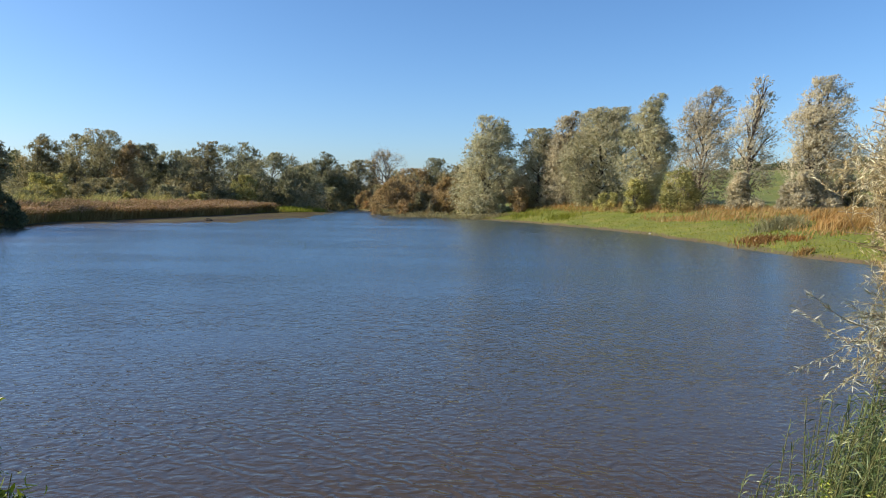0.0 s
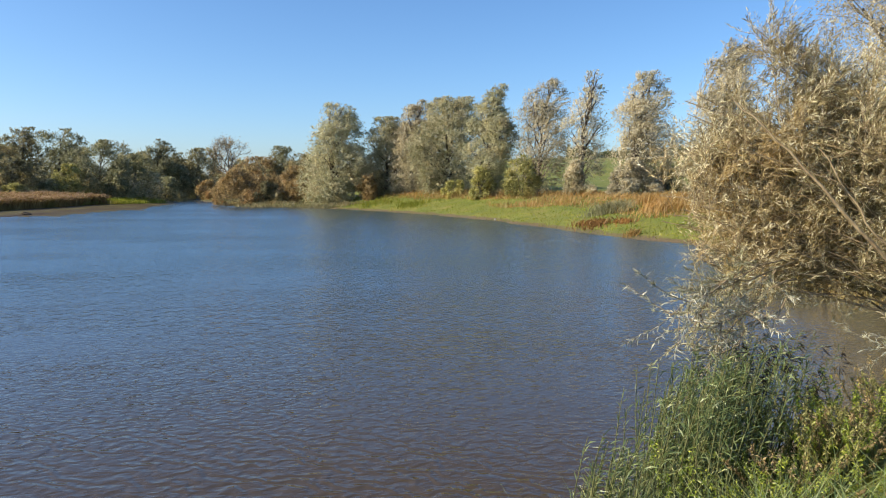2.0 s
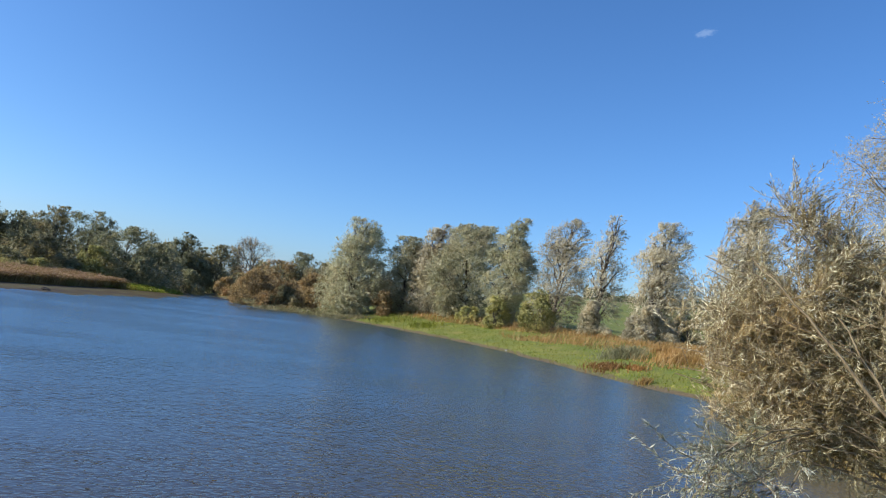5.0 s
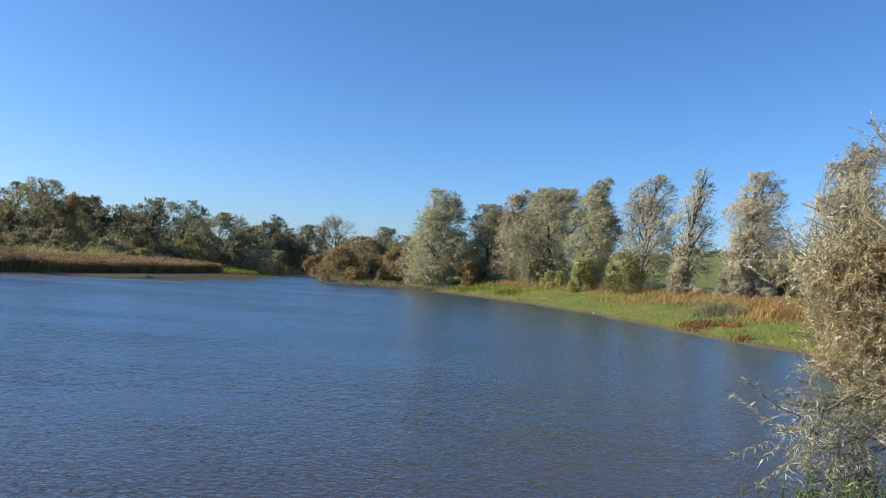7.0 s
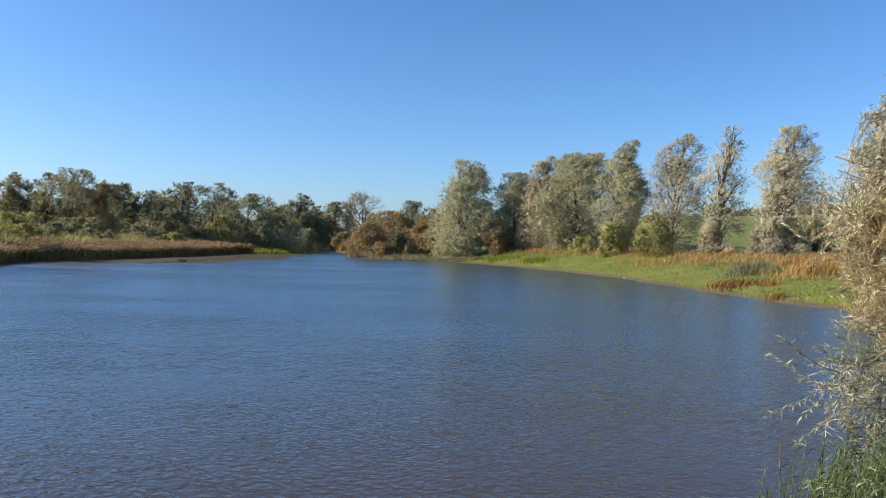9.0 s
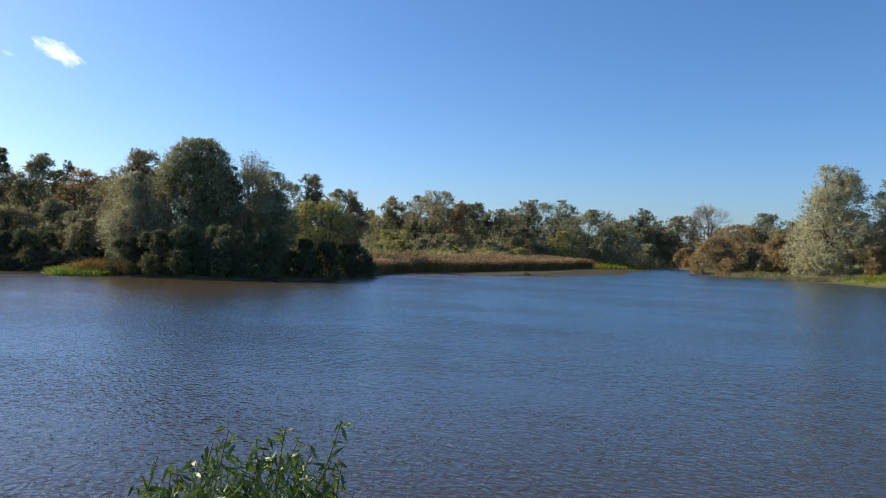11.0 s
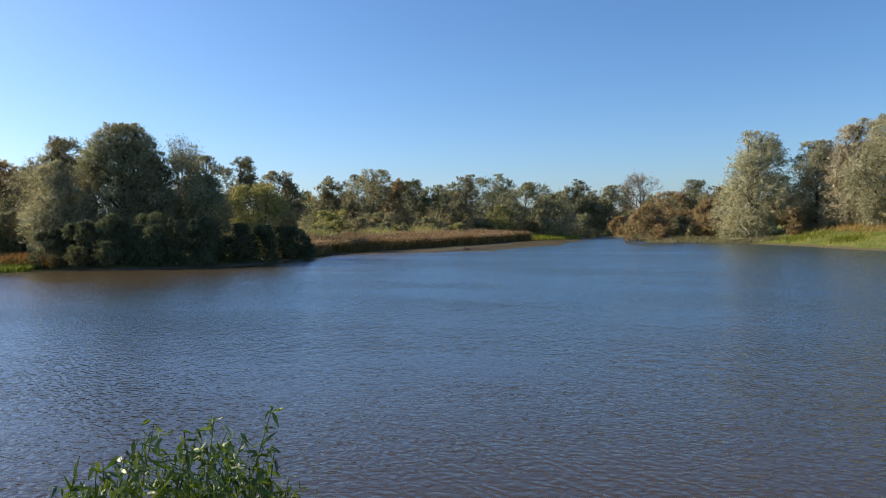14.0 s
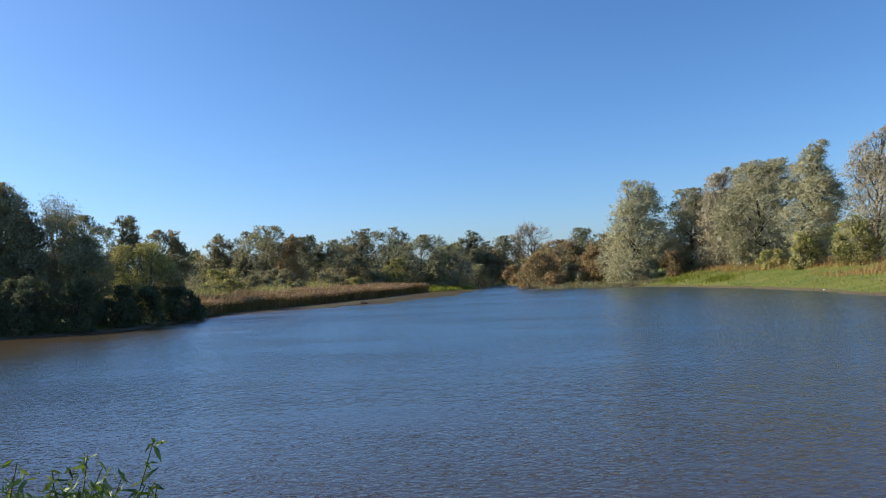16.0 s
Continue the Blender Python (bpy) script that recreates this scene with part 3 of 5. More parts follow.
def tree(x, y, height, width, leaf, bark=B_GREY, shape="round", foot=0.12, leaves=5000, clumps=70, size=0.30, lean=0.10, swept=0.5,
         seed=1, label="", category="tree", name="tree", depth=0.8, stems=1, fill=1.0, group="", hollow=0.25, droop=0.25):
    """A tree or shrub: trunk, limbs that fork into billows, and each billow set round with sprays of single leaves."""
    rng = np.random.default_rng(seed)
    z0 = float(land(x, y)) - 0.05
    h, half = height - z0, width * 0.5
    root = new(name)
    root.location = (x, y, z0)
    near = math.hypot(x, y) < 84
    wood = []
    sway = lambda u: np.array((lean * h * u ** 2.2, 0.3 * lean * h * u ** 2.2, 0))
    # trunks
    lines = []
    for s in range(stems):
        a = rng.uniform(0, 2 * np.pi)
        off = np.array((np.cos(a), np.sin(a) * depth, 0)) * (0.0 if stems == 1 else half * rng.uniform(0.15, 0.55))
        u = np.linspace(0, 1, 8)
        top = 0.86 if stems == 1 else rng.uniform(0.4, 0.62)
        line = np.array([off * (0.25 + 0.75 * q) * min(1, q * 2) + sway(q * top) + np.array((0, 0, q * top * h)) for q in u])
        line[1:, :2] += np.cumsum(rng.normal(0, 0.010 * h, (7, 2)), 0)
        r0 = (0.018 * h + 0.03) / (1 if stems == 1 else 1.8)
        wood.append(tube(line, r0 * (1 - 0.9 * u ** 0.8), 7))
        lines.append(line)
    # billows of uneven size, the larger ones low and outside, the top drawn out with the wind
    lobes = max(8, int(clumps * (0.26 if shape == "bush" else 0.36)))
    lu = np.clip((np.arange(lobes) + rng.uniform(0.1, 0.9, lobes)) / lobes, 0.02, 0.98) ** 0.92
    la = rng.uniform(0, 2 * np.pi) + np.arange(lobes) * 2.4 + rng.normal(0, 0.5, lobes)
    wide = half * profile(lu, shape) * rng.uniform(0.86, 1.18, lobes)
    lr = np.clip(wide * rng.uniform(0.34, 0.62, lobes), 0.10 * half, 0.20 * (1 - foot) * h) * (1.15 - 0.3 * lu)
    core = rng.random(lobes) < hollow
    reach = np.maximum(wide - lr, 0) * np.where(core, rng.uniform(0.0, 0.5, lobes), 1.0)
    lz = (foot + (1 - foot) * lu) * h
    lz = np.clip(lz, np.minimum(lr * 0.6, 0.3 * h), h - lr * 1.0)
    lz[np.argmax(lu)] = h - lr[np.argmax(lu)] * 1.15
    lc = np.stack([reach * np.cos(la), reach * np.sin(la) * depth, lz], 1) + np.array([sway(q) for q in lz / h])
    for i in range(lobes):
        line = lines[rng.integers(len(lines))]
        q = np.clip((lz[i] / h - 0.16 - 0.3 * reach[i] / max(h, 1)) / 0.9, 0.04, 0.86) * 7
        k = int(q)
        start = line[k] + (line[min(k + 1, 7)] - line[k]) * (q - k)
        b = bend(start, lc[i], rng, 0.08, 5, 0.03)
        r0 = 0.0055 * h * rng.uniform(0.7, 1.3) + 0.006
        wood.append(tube(b, r0 * np.linspace(1.2, 0.35, len(b)), 4))
        for _ in range(5 if near else 3):
            e = lc[i] + unit(rng.normal(0, 1, 3) + WIND * 0.8 * swept) * lr[i] * rng.uniform(0.6, 1.0)
            wood.append(tube(bend(b[rng.integers(2, 5)], e, rng, 0.05, 3), r0 * np.array((0.42, 0.28, 0.1)), 3))
    part("trunk", merged(wood), bark, root, smooth=True)
    # sprays: short rods that leave the billow outwards, droop and blow over, with the leaves in a row along each
    total = int(leaves * fill * (3.1 if near else 2.1))
    per = 12
    sprays = total // per
    share = lr ** 2 * rng.uniform(0.6, 1.4, lobes)
    li = rng.choice(lobes, sprays, p=share / share.sum())
    away = unit(lc - np.array((0, 0, 0.5 * h)) * np.array((0, 0, 1)) - np.array([sway(q) for q in lz / h]) + np.array((0, 0, 0.2 * h)))
    g = unit(rng.normal(0, 1, (sprays, 3)) + away[li] * 0.75 + np.array((0, 0, 0.25)))
    r = lr[li][:, None]
    base = lc[li] + g * r * rng.uniform(0.25, 0.92, (sprays, 1)) ** 0.6 * np.array((1, max(depth, 0.7), 1))
    way = unit(g * 0.75 + WIND * swept * 0.95 + np.array((0, 0, 0.12)) + rng.normal(0, 0.32, (sprays, 3)))
    length = r * rng.uniform(0.25, 0.55, (sprays, 1)) * (0.8 + 0.6 * swept) + size * 0.4
    k = np.repeat(np.arange(sprays), per)
    m = len(k)
    f = rng.uniform(0, 1, (m, 1))
    p = base[k] + way[k] * length[k] * f - np.array((0, 0, 1)) * length[k] * droop * f ** 2 + rng.normal(0, 0.16, (m, 3)) * size * 1.6
    p[:, 2] = np.clip(p[:, 2], 0.06, h)
    lw = unit(way[k] - np.array((0, 0, 2.0)) * droop * f + rng.normal(0, 0.42, (m, 3)))
    ln = min(size * (0.80 if near else 0.80), 0.0031 * math.hypot(x, y)) * rng.uniform(0.7, 1.2, m) * (1.1 - 0.45 * f[:, 0])
    part("crown", flakes(p, lw, ln, ln * rng.uniform(0.38, 0.6, m), rng, g[k] * 1.3), leaf, root)
    return tagged(root, label, category, group)


def bare_tree(x, y, height, width, seed, label, leaf=None, leaves=0, bark=B_GREY, spread=0.75, levels=6, trunk_to=0.17):
    """An open tree whose forks can be seen, down to the twigs, with a few leaves left."""
    rng = np.random.default_rng(seed)
    z0 = float(land(x, y)) - 0.05
    h = height - z0
    root = new("tree")
    root.location = (x, y, z0)
    wood, tips = [], []

    def grow(p, d, ln, r, lev):
        e = p + d * ln
        mid = (p + e) / 2 + rng.normal(0, ln * 0.05, 3)
        wood.append(tube(np.array([p, mid, e]), (r, r * 0.85, r * 0.68), 6 if lev > 3 else 3))
        if lev == 0:
            tips.append((e, d))
            return
        for q in range(3 if lev > 1 else 2):
            nd = d + rng.normal(0, spread, 3) * np.array((width / h, width / h, 0.6)) + np.array((0.04, 0, 0.10))
            grow(e, nd / np.linalg.norm(nd), ln * rng.uniform(0.62, 0.86), max(r * 0.62, 0.007), lev - 1)

    grow(np.zeros(3), np.array((0.03, 0, 1.0)), h * trunk_to, 0.014 * h, levels)
    v, f = merged(wood)
    top = v[:, 2].max()
    k = np.array((width / max(np.ptp(v[:, 0]), 0.1), width / max(np.ptp(v[:, 1]), 0.1), h / top))
    part("trunk", (v * k, f), bark, root, smooth=True)
    if leaf:
        e = np.array([t[0] for t in tips]) * k
        i = rng.integers(len(e), size=leaves)
        p = e[i] + rng.normal(0, 0.028 * h, (leaves, 3))
        ln = rng.uniform(0.07, 0.17, leaves) * (1.0 if math.hypot(x, y) < 84 else 1.6)
        part("crown", flakes(p, WIND * 0.6 + rng.normal(0, 0.6, (leaves, 3)), ln, ln * 0.5, rng), leaf, root)
    return tagged(root, label, "tree")

# --- row of wind-blown willows along the grassy bank
tree(4.6, 79.5, 11.5, 7.8, L_WILLOW, shape="tall", foot=0.04, leaves=18200, clumps=110, size=0.27, seed=11, bark=B_TWIG, label="tall grey-green willow with silvery leaves at the water", depth=0.9, lean=0.06, fill=0.8)
tree(10.5, 79.0, 10.0, 7.0, L_WILLOW, shape="round", foot=0.03, leaves=15399, clumps=90, size=0.25, seed=12, bark=B_TWIG, label="broad silvery willow crowded against its neighbours", lean=0.08)
tree(13.4, 77.4, 11.8, 6.1, L_WILLOW_TAN, shape="tall", foot=0.05, leaves=15399, clumps=90, size=0.25, seed=13, bark=B_TWIG, label="tan and silver willow leaning with the wind", lean=0.1)
tree(16.4, 73.6, 11.6, 8.7, L_WILLOW, shape="round", foot=0.05, leaves=22400, clumps=120, size=0.25, seed=14, label="large rounded silver-green willow with dark trunk", lean=0.09, bark=B_DARK)
tree(18.1, 64.1, 11.9, 5.0, L_WILLOW, shape="tall", foot=0.06, leaves=15399, clumps=85, size=0.21, seed=15, bark=B_TWIG, label="slender silvery willow leafed down to the ground", lean=0.1)
tree(21.8, 60.6, 12.0, 6.1, L_WILLOW_TAN, shape="tall", foot=0.1, leaves=13300, clumps=75, size=0.20, seed=16, bark=B_TWIG, label="thin-leaved tan willow with bare lower trunk", lean=0.15, swept=0.9, fill=0.66, droop=0.1)
tree(24.7, 57.8, 12.6, 4.3, L_WILLOW_TAN, shape="tall", foot=0.16, leaves=10500, clumps=64, size=0.19, seed=17, bark=B_TWIG, label="sparse willow whose branches show against the sky", lean=0.13, swept=0.9, hollow=0.15, fill=0.42, droop=0.1)
tree(27.1, 52.3, 11.6, 5.9, L_WILLOW_TAN, shape="tall", foot=0.06, leaves=18200, clumps=100, size=0.20, seed=18, bark=B_TWIG, label="brownish willow with crown swept over by wind", lean=0.14, swept=0.9, fill=0.75, droop=0.1)
tree(22.6, 34.0, 10.3, 5.0, L_WILLOW_TAN, shape="tall", foot=0.1, leaves=14000, clumps=80, size=0.16, seed=19, label="reddish-tan willow rising behind the near willow", lean=0.1, swept=0.9)
tree(21.3, 21.0, 13.6, 7.5, L_WILLOW_TAN, shape="tall", foot=0.15, leaves=33000, clumps=130, size=0.15, seed=20, label="tall silvery-tan willow towering behind the bank", lean=0.0, swept=0.8)
tree(19.6, 58.4, 5.1, 3.3, L_YELLOW, shape="bush", foot=0.0, leaves=4200, clumps=40, size=0.22, seed=21, label="yellowing shrub at the foot of the willows", category="shrub", name="shrub", stems=4, lean=0.02)
tree(23.8, 56.2, 4.6, 2.8, L_WILLOW_TAN, shape="bush", foot=0.0, leaves=4160, clumps=36, size=0.22, seed=22, label="tan shrub at the foot of a sparse willow", category="shrub", name="shrub", stems=4, lean=0.02)
tree(17.2, 62.6, 4.3, 2.6, L_YELLOW, shape="bush", foot=0.0, leaves=2600, clumps=30, size=0.22, seed=23, label="low yellow-green shrub under a slender willow", category="shrub", name="shrub", stems=4, lean=0.02)
tree(15.7, 68.0, 2.9, 2.8, L_YELLOW, shape="bush", foot=0.0, leaves=2200, clumps=26, size=0.22, seed=24, label="low green shrub before the large willow", category="shrub", name="shrub", stems=4, lean=0.02)
tree(26.2, 50.8, 4.6, 3.9, L_WILLOW_TAN, shape="bush", foot=0.0, leaves=6080, clumps=40, size=0.22, seed=25, label="tan bush of thin shoots below a willow", category="shrub", name="shrub", stems=5, lean=0.02)
tree(30.0, 51.8, 4.1, 4.6, L_OLIVE, shape="bush", foot=0.0, leaves=6400, clumps=40, size=0.22, seed=26, label="dull green thicket beside the willow row", category="shrub", name="shrub", stems=5, lean=0.02)

# --- inlet: brown bushes, bare tree
tree(-5.2, 84.5, 4.3, 6.4, L_BROWN, shape="bush", foot=0.0, leaves=7500, clumps=70, size=0.28, seed=31, label="rounded orange-brown bush overhanging the water", category="shrub", name="shrub", stems=6, lean=0.02, swept=0.2)
tree(0.2, 84.0, 4.6, 6.4, L_BROWN, shape="bush", foot=0.0, leaves=7500, clumps=70, size=0.28, seed=32, label="russet bush on the bank beside the willow", category="shrub", name="shrub", stems=6, lean=0.02, swept=0.2)
tree(-2.6, 83.2, 2.8, 3.2, L_OLIVE, shape="bush", foot=0.0, leaves=2600, clumps=30, size=0.28, seed=33, label="small olive bush between two brown bushes", category="shrub", name="shrub", stems=4, lean=0.02)
tree(5.0, 78.6, 3.2, 4.2, L_WILLOW, shape="bush", foot=0.0, leaves=3600, clumps=36, size=0.28, seed=34, label="low grey-green growth round a willow foot", category="shrub", name="shrub", stems=5, lean=0.02)
tree(8.4, 76.5, 3.4, 3.6, L_BROWN, shape="bush", foot=0.0, leaves=2800, clumps=34, size=0.28, seed=35, label="brown bush in the gap between willows", category="shrub", name="shrub", stems=5, lean=0.02)
bare_tree(-10.4, 128.0, 11.2, 8.2, 36, "bare round-headed tree with a fine web of twigs", L_BROWN, 3200, bark=B_TWIG, levels=7, spread=0.85, trunk_to=0.15)
tree(-15.0, 122.0, 8.3, 7.6, L_OLIVE, leaves=6300, clumps=60, size=0.32, seed=37, label="olive-brown tree beside the inlet", foot=0.05)
tree(-5.0, 112.0, 6.6, 8.1, L_BROWN, leaves=5700, clumps=56, size=0.32, seed=38, label="brown autumn tree behind the bushes", foot=0.05)
tree(-1.6, 113.0, 8.3, 6.8, L_BLUE, leaves=6000, clumps=56, size=0.32, seed=39, label="grey-green tree behind the brown bushes", foot=0.08)
tree(2.2, 104.0, 6.8, 6.8, L_OLIVE, leaves=5400, clumps=50, size=0.30, seed=40, label="olive tree behind the willow", foot=0.05)
tree(-12.5, 114.0, 3.0, 4.5, L_BROWN, shape="bush", foot=0.0, leaves=2400, clumps=34, size=0.34, seed=41, label="russet bush at the head of the inlet", category="shrub", name="shrub", stems=5)
tree(-8.5, 102.0, 2.6, 3.6, L_BROWN, shape="bush", foot=0.0, leaves=2000, clumps=30, size=0.32, seed=42, label="low brown bush along the inlet", category="shrub", name="shrub", stems=5)

# --- wood behind the reed bed
FAR = "wood behind the reed bed"
tree(-52.3, 91.0, 9.7, 6.0, L_OLIVE, shape="tall", leaves=7800, clumps=60, size=0.30, seed=51, label="olive-brown tree in the wood behind reeds", group=FAR, foot=0.05)
tree(-48.1, 92.2, 9.8, 7.4, L_OLIVE, leaves=8400, clumps=66, size=0.30, seed=52, label="broad olive tree in the wood behind reeds", group=FAR, foot=0.05)
tree(-43.9, 89.8, 10.2, 7.9, L_OLIVE, leaves=9300, clumps=70, size=0.30, seed=53, label="broad olive tree with drooping wind-blown boughs", group=FAR, foot=0.05)
tree(-40.2, 89.3, 8.8, 5.0, L_BROWN, leaves=6300, clumps=50, size=0.30, seed=54, label="brownish tree in the wood behind reeds", group=FAR, foot=0.05)
tree(-42.2, 99.6, 9.3, 5.5, L_BLUE, shape="tall", leaves=6300, clumps=50, size=0.32, seed=55, label="blue-green willow in the wood behind reeds", group=FAR)
tree(-38.1, 98.9, 8.3, 6.0, L_BLUE, leaves=6600, clumps=56, size=0.32, seed=56, label="dark grey-green tree behind the reed bed", group=FAR, foot=0.06)
tree(-34.6, 102.3, 9.8, 7.0, L_OLIVE, leaves=7500, clumps=60, size=0.32, seed=57, label="olive-green willow blown over at the top", group=FAR, foot=0.06)
tree(-29.6, 101.8, 9.7, 7.4, L_BLUE, leaves=7800, clumps=60, size=0.32, seed=58, label="grey-green willow in the wood behind reeds", group=FAR, foot=0.06)
tree(-24.0, 98.0, 8.0, 8.2, L_BLUE, leaves=8400, clumps=66, size=0.30, seed=59, label="grey-green rounded willow near the inlet", group=FAR, foot=0.04)
tree(-20.6, 101.7, 6.4, 6.0, L_BLUE, leaves=6300, clumps=50, size=0.30, seed=60, label="dark low tree beside the inlet", group=FAR, foot=0.03)
tree(-20.2, 117.0, 9.3, 5.3, L_BLUE, shape="tall", leaves=6000, clumps=50, size=0.33, seed=61, label="dark green tree rising behind the inlet", group=FAR)
tree(-18.0, 119.0, 7.4, 4.6, L_BLUE, leaves=4800, clumps=42, size=0.33, seed=62, label="small dark tree behind the inlet", group=FAR)
tree(-32.5, 93.0, 5.6, 6.0, L_OLIVE, shape="bush", leaves=3600, clumps=46, size=0.36, seed=63, label="brownish sallow bush behind the reeds", group=FAR, category="shrub", name="shrub", stems=5, foot=0.0)
tree(-26.8, 94.6, 4.8, 4.8, L_YELLOW, shape="bush", leaves=2800, clumps=40, size=0.36, seed=64, label="yellow-green bush at the reed edge", group=FAR, category="shrub", name="shrub", stems=5, foot=0.0)
tree(-39.0, 82.0, 4.0, 7.2, L_OLIVE, shape="bush", leaves=3800, clumps=50, size=0.34, seed=65, label="olive sallow bush behind the reeds", group=FAR, category="shrub", name="shrub", stems=6, foot=0.0)
tree(-45.0, 80.0, 4.4, 7.2, L_YELLOW, shape="bush", leaves=3800, clumps=50, size=0.34, seed=66, label="yellowish sallow bush behind the reeds", group=FAR, category="shrub", name="shrub", stems=6, foot=0.0)
tree(-17.5, 108.5, 3.4, 5.0, L_GREY, shape="bush", leaves=2800, clumps=40, size=0.36, seed=67, label="dark bush at the mouth of the inlet", group=FAR, category="shrub", name="shrub", stems=5, foot=0.0)
tree(-22.0, 96.0, 4.2, 5.3, L_GREY, shape="bush", leaves=3000, clumps=40, size=0.36, seed=68, label="dark bush close to the water", group=FAR, category="shrub", name="shrub", stems=5, foot=0.0)

# --- big dark willows on the point, and the mid trees beside them
tree(-39.2, 39.8, 10.1, 7.0, L_GREY, shape="tall", foot=0.04, leaves=27000, clumps=130, size=0.26, seed=71, label="tall dark green willow standing over the water", bark=B_DARK, lean=0.02, swept=0.25)
tree(-42.3, 36.9, 7.4, 5.2, L_WILLOW, shape="tall", foot=0.02, leaves=13000, clumps=100, size=0.25, seed=72, label="silver-green willow on the grassy point", lean=0.02, swept=0.2)
tree(-47.2, 40.8, 9.8, 6.0, L_OLIVE, shape="round", foot=0.08, leaves=11000, clumps=100, size=0.26, seed=73, label="olive-brown tree with dark twigs on top", bark=B_DARK)
tree(-36.4, 40.2, 8.0, 4.6, L_OLIVE, shape="round", foot=0.02, leaves=11000, clumps=90, size=0.26, seed=74, label="dark rounded willow in the shade", bark=B_DARK, lean=0.03, swept=0.25)
tree(-34.0, 42.0, 7.7, 4.8, L_GREY, shape="round", foot=0.02, leaves=11000, clumps=90, size=0.26, seed=75, label="dark leafy willow beside the shaded reeds", bark=B_DARK, lean=0.03, swept=0.25)
bare_tree(-40.8, 47.2, 10.0, 3.6, 76, "thin feathery willow with a see-through crown", L_GREY, 5000, spread=0.5)
tree(-42.7, 57.9, 9.4, 4.6, L_GREY, shape="tall", foot=0.06, leaves=8000, clumps=80, size=0.30, seed=77, label="dark green tree with swept crown", lean=0.06)
tree(-43.6, 65.0, 8.4, 5.4, L_OLIVE, shape="round", foot=0.05, leaves=7500, clumps=76, size=0.32, seed=78, label="grey-green tree with open dark boughs", bark=B_DARK)
tree(-32.2, 45.8, 5.8, 5.4, L_YELLOW, shape="round", foot=0.1, leaves=6500, clumps=70, size=0.24, seed=79, label="yellow-green willow shrub above the reeds", category="shrub", name="shrub", stems=4, lean=0.05)
tree(-45.0, 53.0, 6.6, 6.0, L_OLIVE, shape="bush", foot=0.0, leaves=6500, clumps=66, size=0.28, seed=80, label="olive bush behind the dark willows", category="shrub", name="shrub", stems=6)
tree(-46.8, 36.4, 4.0, 3.6, L_OLIVE, shape="bush", foot=0.0, leaves=5200, clumps=50, size=0.22, seed=81, label="olive-yellow bush behind the grassy point", category="shrub", name="shrub", stems=5)

# --- wood round the left cove
COVE = "wood round the cove"
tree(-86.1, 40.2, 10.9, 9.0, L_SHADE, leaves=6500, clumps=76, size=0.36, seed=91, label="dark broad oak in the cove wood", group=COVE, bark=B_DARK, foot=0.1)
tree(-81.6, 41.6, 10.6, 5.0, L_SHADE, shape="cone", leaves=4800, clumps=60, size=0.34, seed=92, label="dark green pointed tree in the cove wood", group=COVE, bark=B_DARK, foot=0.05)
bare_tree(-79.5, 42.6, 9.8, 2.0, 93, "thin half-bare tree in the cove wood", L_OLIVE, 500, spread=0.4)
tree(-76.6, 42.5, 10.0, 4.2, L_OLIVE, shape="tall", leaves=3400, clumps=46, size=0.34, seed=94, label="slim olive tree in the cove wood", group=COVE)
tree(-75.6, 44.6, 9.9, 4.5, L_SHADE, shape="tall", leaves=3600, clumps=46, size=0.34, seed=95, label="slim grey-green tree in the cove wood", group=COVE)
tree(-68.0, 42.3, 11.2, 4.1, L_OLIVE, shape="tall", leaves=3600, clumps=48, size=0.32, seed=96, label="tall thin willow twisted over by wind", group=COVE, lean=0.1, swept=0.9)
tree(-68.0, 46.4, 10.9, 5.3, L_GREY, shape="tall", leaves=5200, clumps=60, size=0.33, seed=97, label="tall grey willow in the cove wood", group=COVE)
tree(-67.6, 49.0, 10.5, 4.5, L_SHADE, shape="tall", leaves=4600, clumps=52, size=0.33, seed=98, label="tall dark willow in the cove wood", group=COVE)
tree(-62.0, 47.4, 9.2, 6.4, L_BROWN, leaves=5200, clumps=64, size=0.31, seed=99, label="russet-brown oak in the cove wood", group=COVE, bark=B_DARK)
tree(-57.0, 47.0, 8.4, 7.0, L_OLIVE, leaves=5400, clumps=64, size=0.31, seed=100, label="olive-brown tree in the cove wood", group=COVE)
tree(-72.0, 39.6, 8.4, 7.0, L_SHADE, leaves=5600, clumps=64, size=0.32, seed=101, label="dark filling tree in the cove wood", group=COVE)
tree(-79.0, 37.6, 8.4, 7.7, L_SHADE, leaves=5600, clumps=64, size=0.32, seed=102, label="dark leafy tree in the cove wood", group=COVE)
tree(-66.9, 32.4, 6.5, 7.8, L_GREY, leaves=6500, clumps=70, size=0.29, seed=103, label="grey-green rounded sallow by the cove", group=COVE, foot=0.02, category="shrub", name="shrub", stems=5, swept=0.2)
tree(-63.2, 35.0, 5.7, 4.2, L_YELLOW, shape="tall", leaves=3600, clumps=46, size=0.28, seed=104, label="yellow-green young poplar by the cove", group=COVE)
tree(-62.8, 37.6, 6.2, 4.8, L_OLIVE, shape="tall", leaves=3800, clumps=46, size=0.28, seed=105, label="olive young tree by the cove", group=COVE)
tree(-58.4, 37.3, 5.0, 6.7, L_OLIVE, leaves=6000, clumps=66, size=0.27, seed=106, label="round olive-green bush by the cove", group=COVE, foot=0.02, category="shrub", name="shrub", stems=5, swept=0.2)
tree(-57.0, 40.6, 5.8, 5.0, L_OLIVE, leaves=4400, clumps=50, size=0.28, seed=107, label="olive tree behind the round bush", group=COVE, foot=0.04)
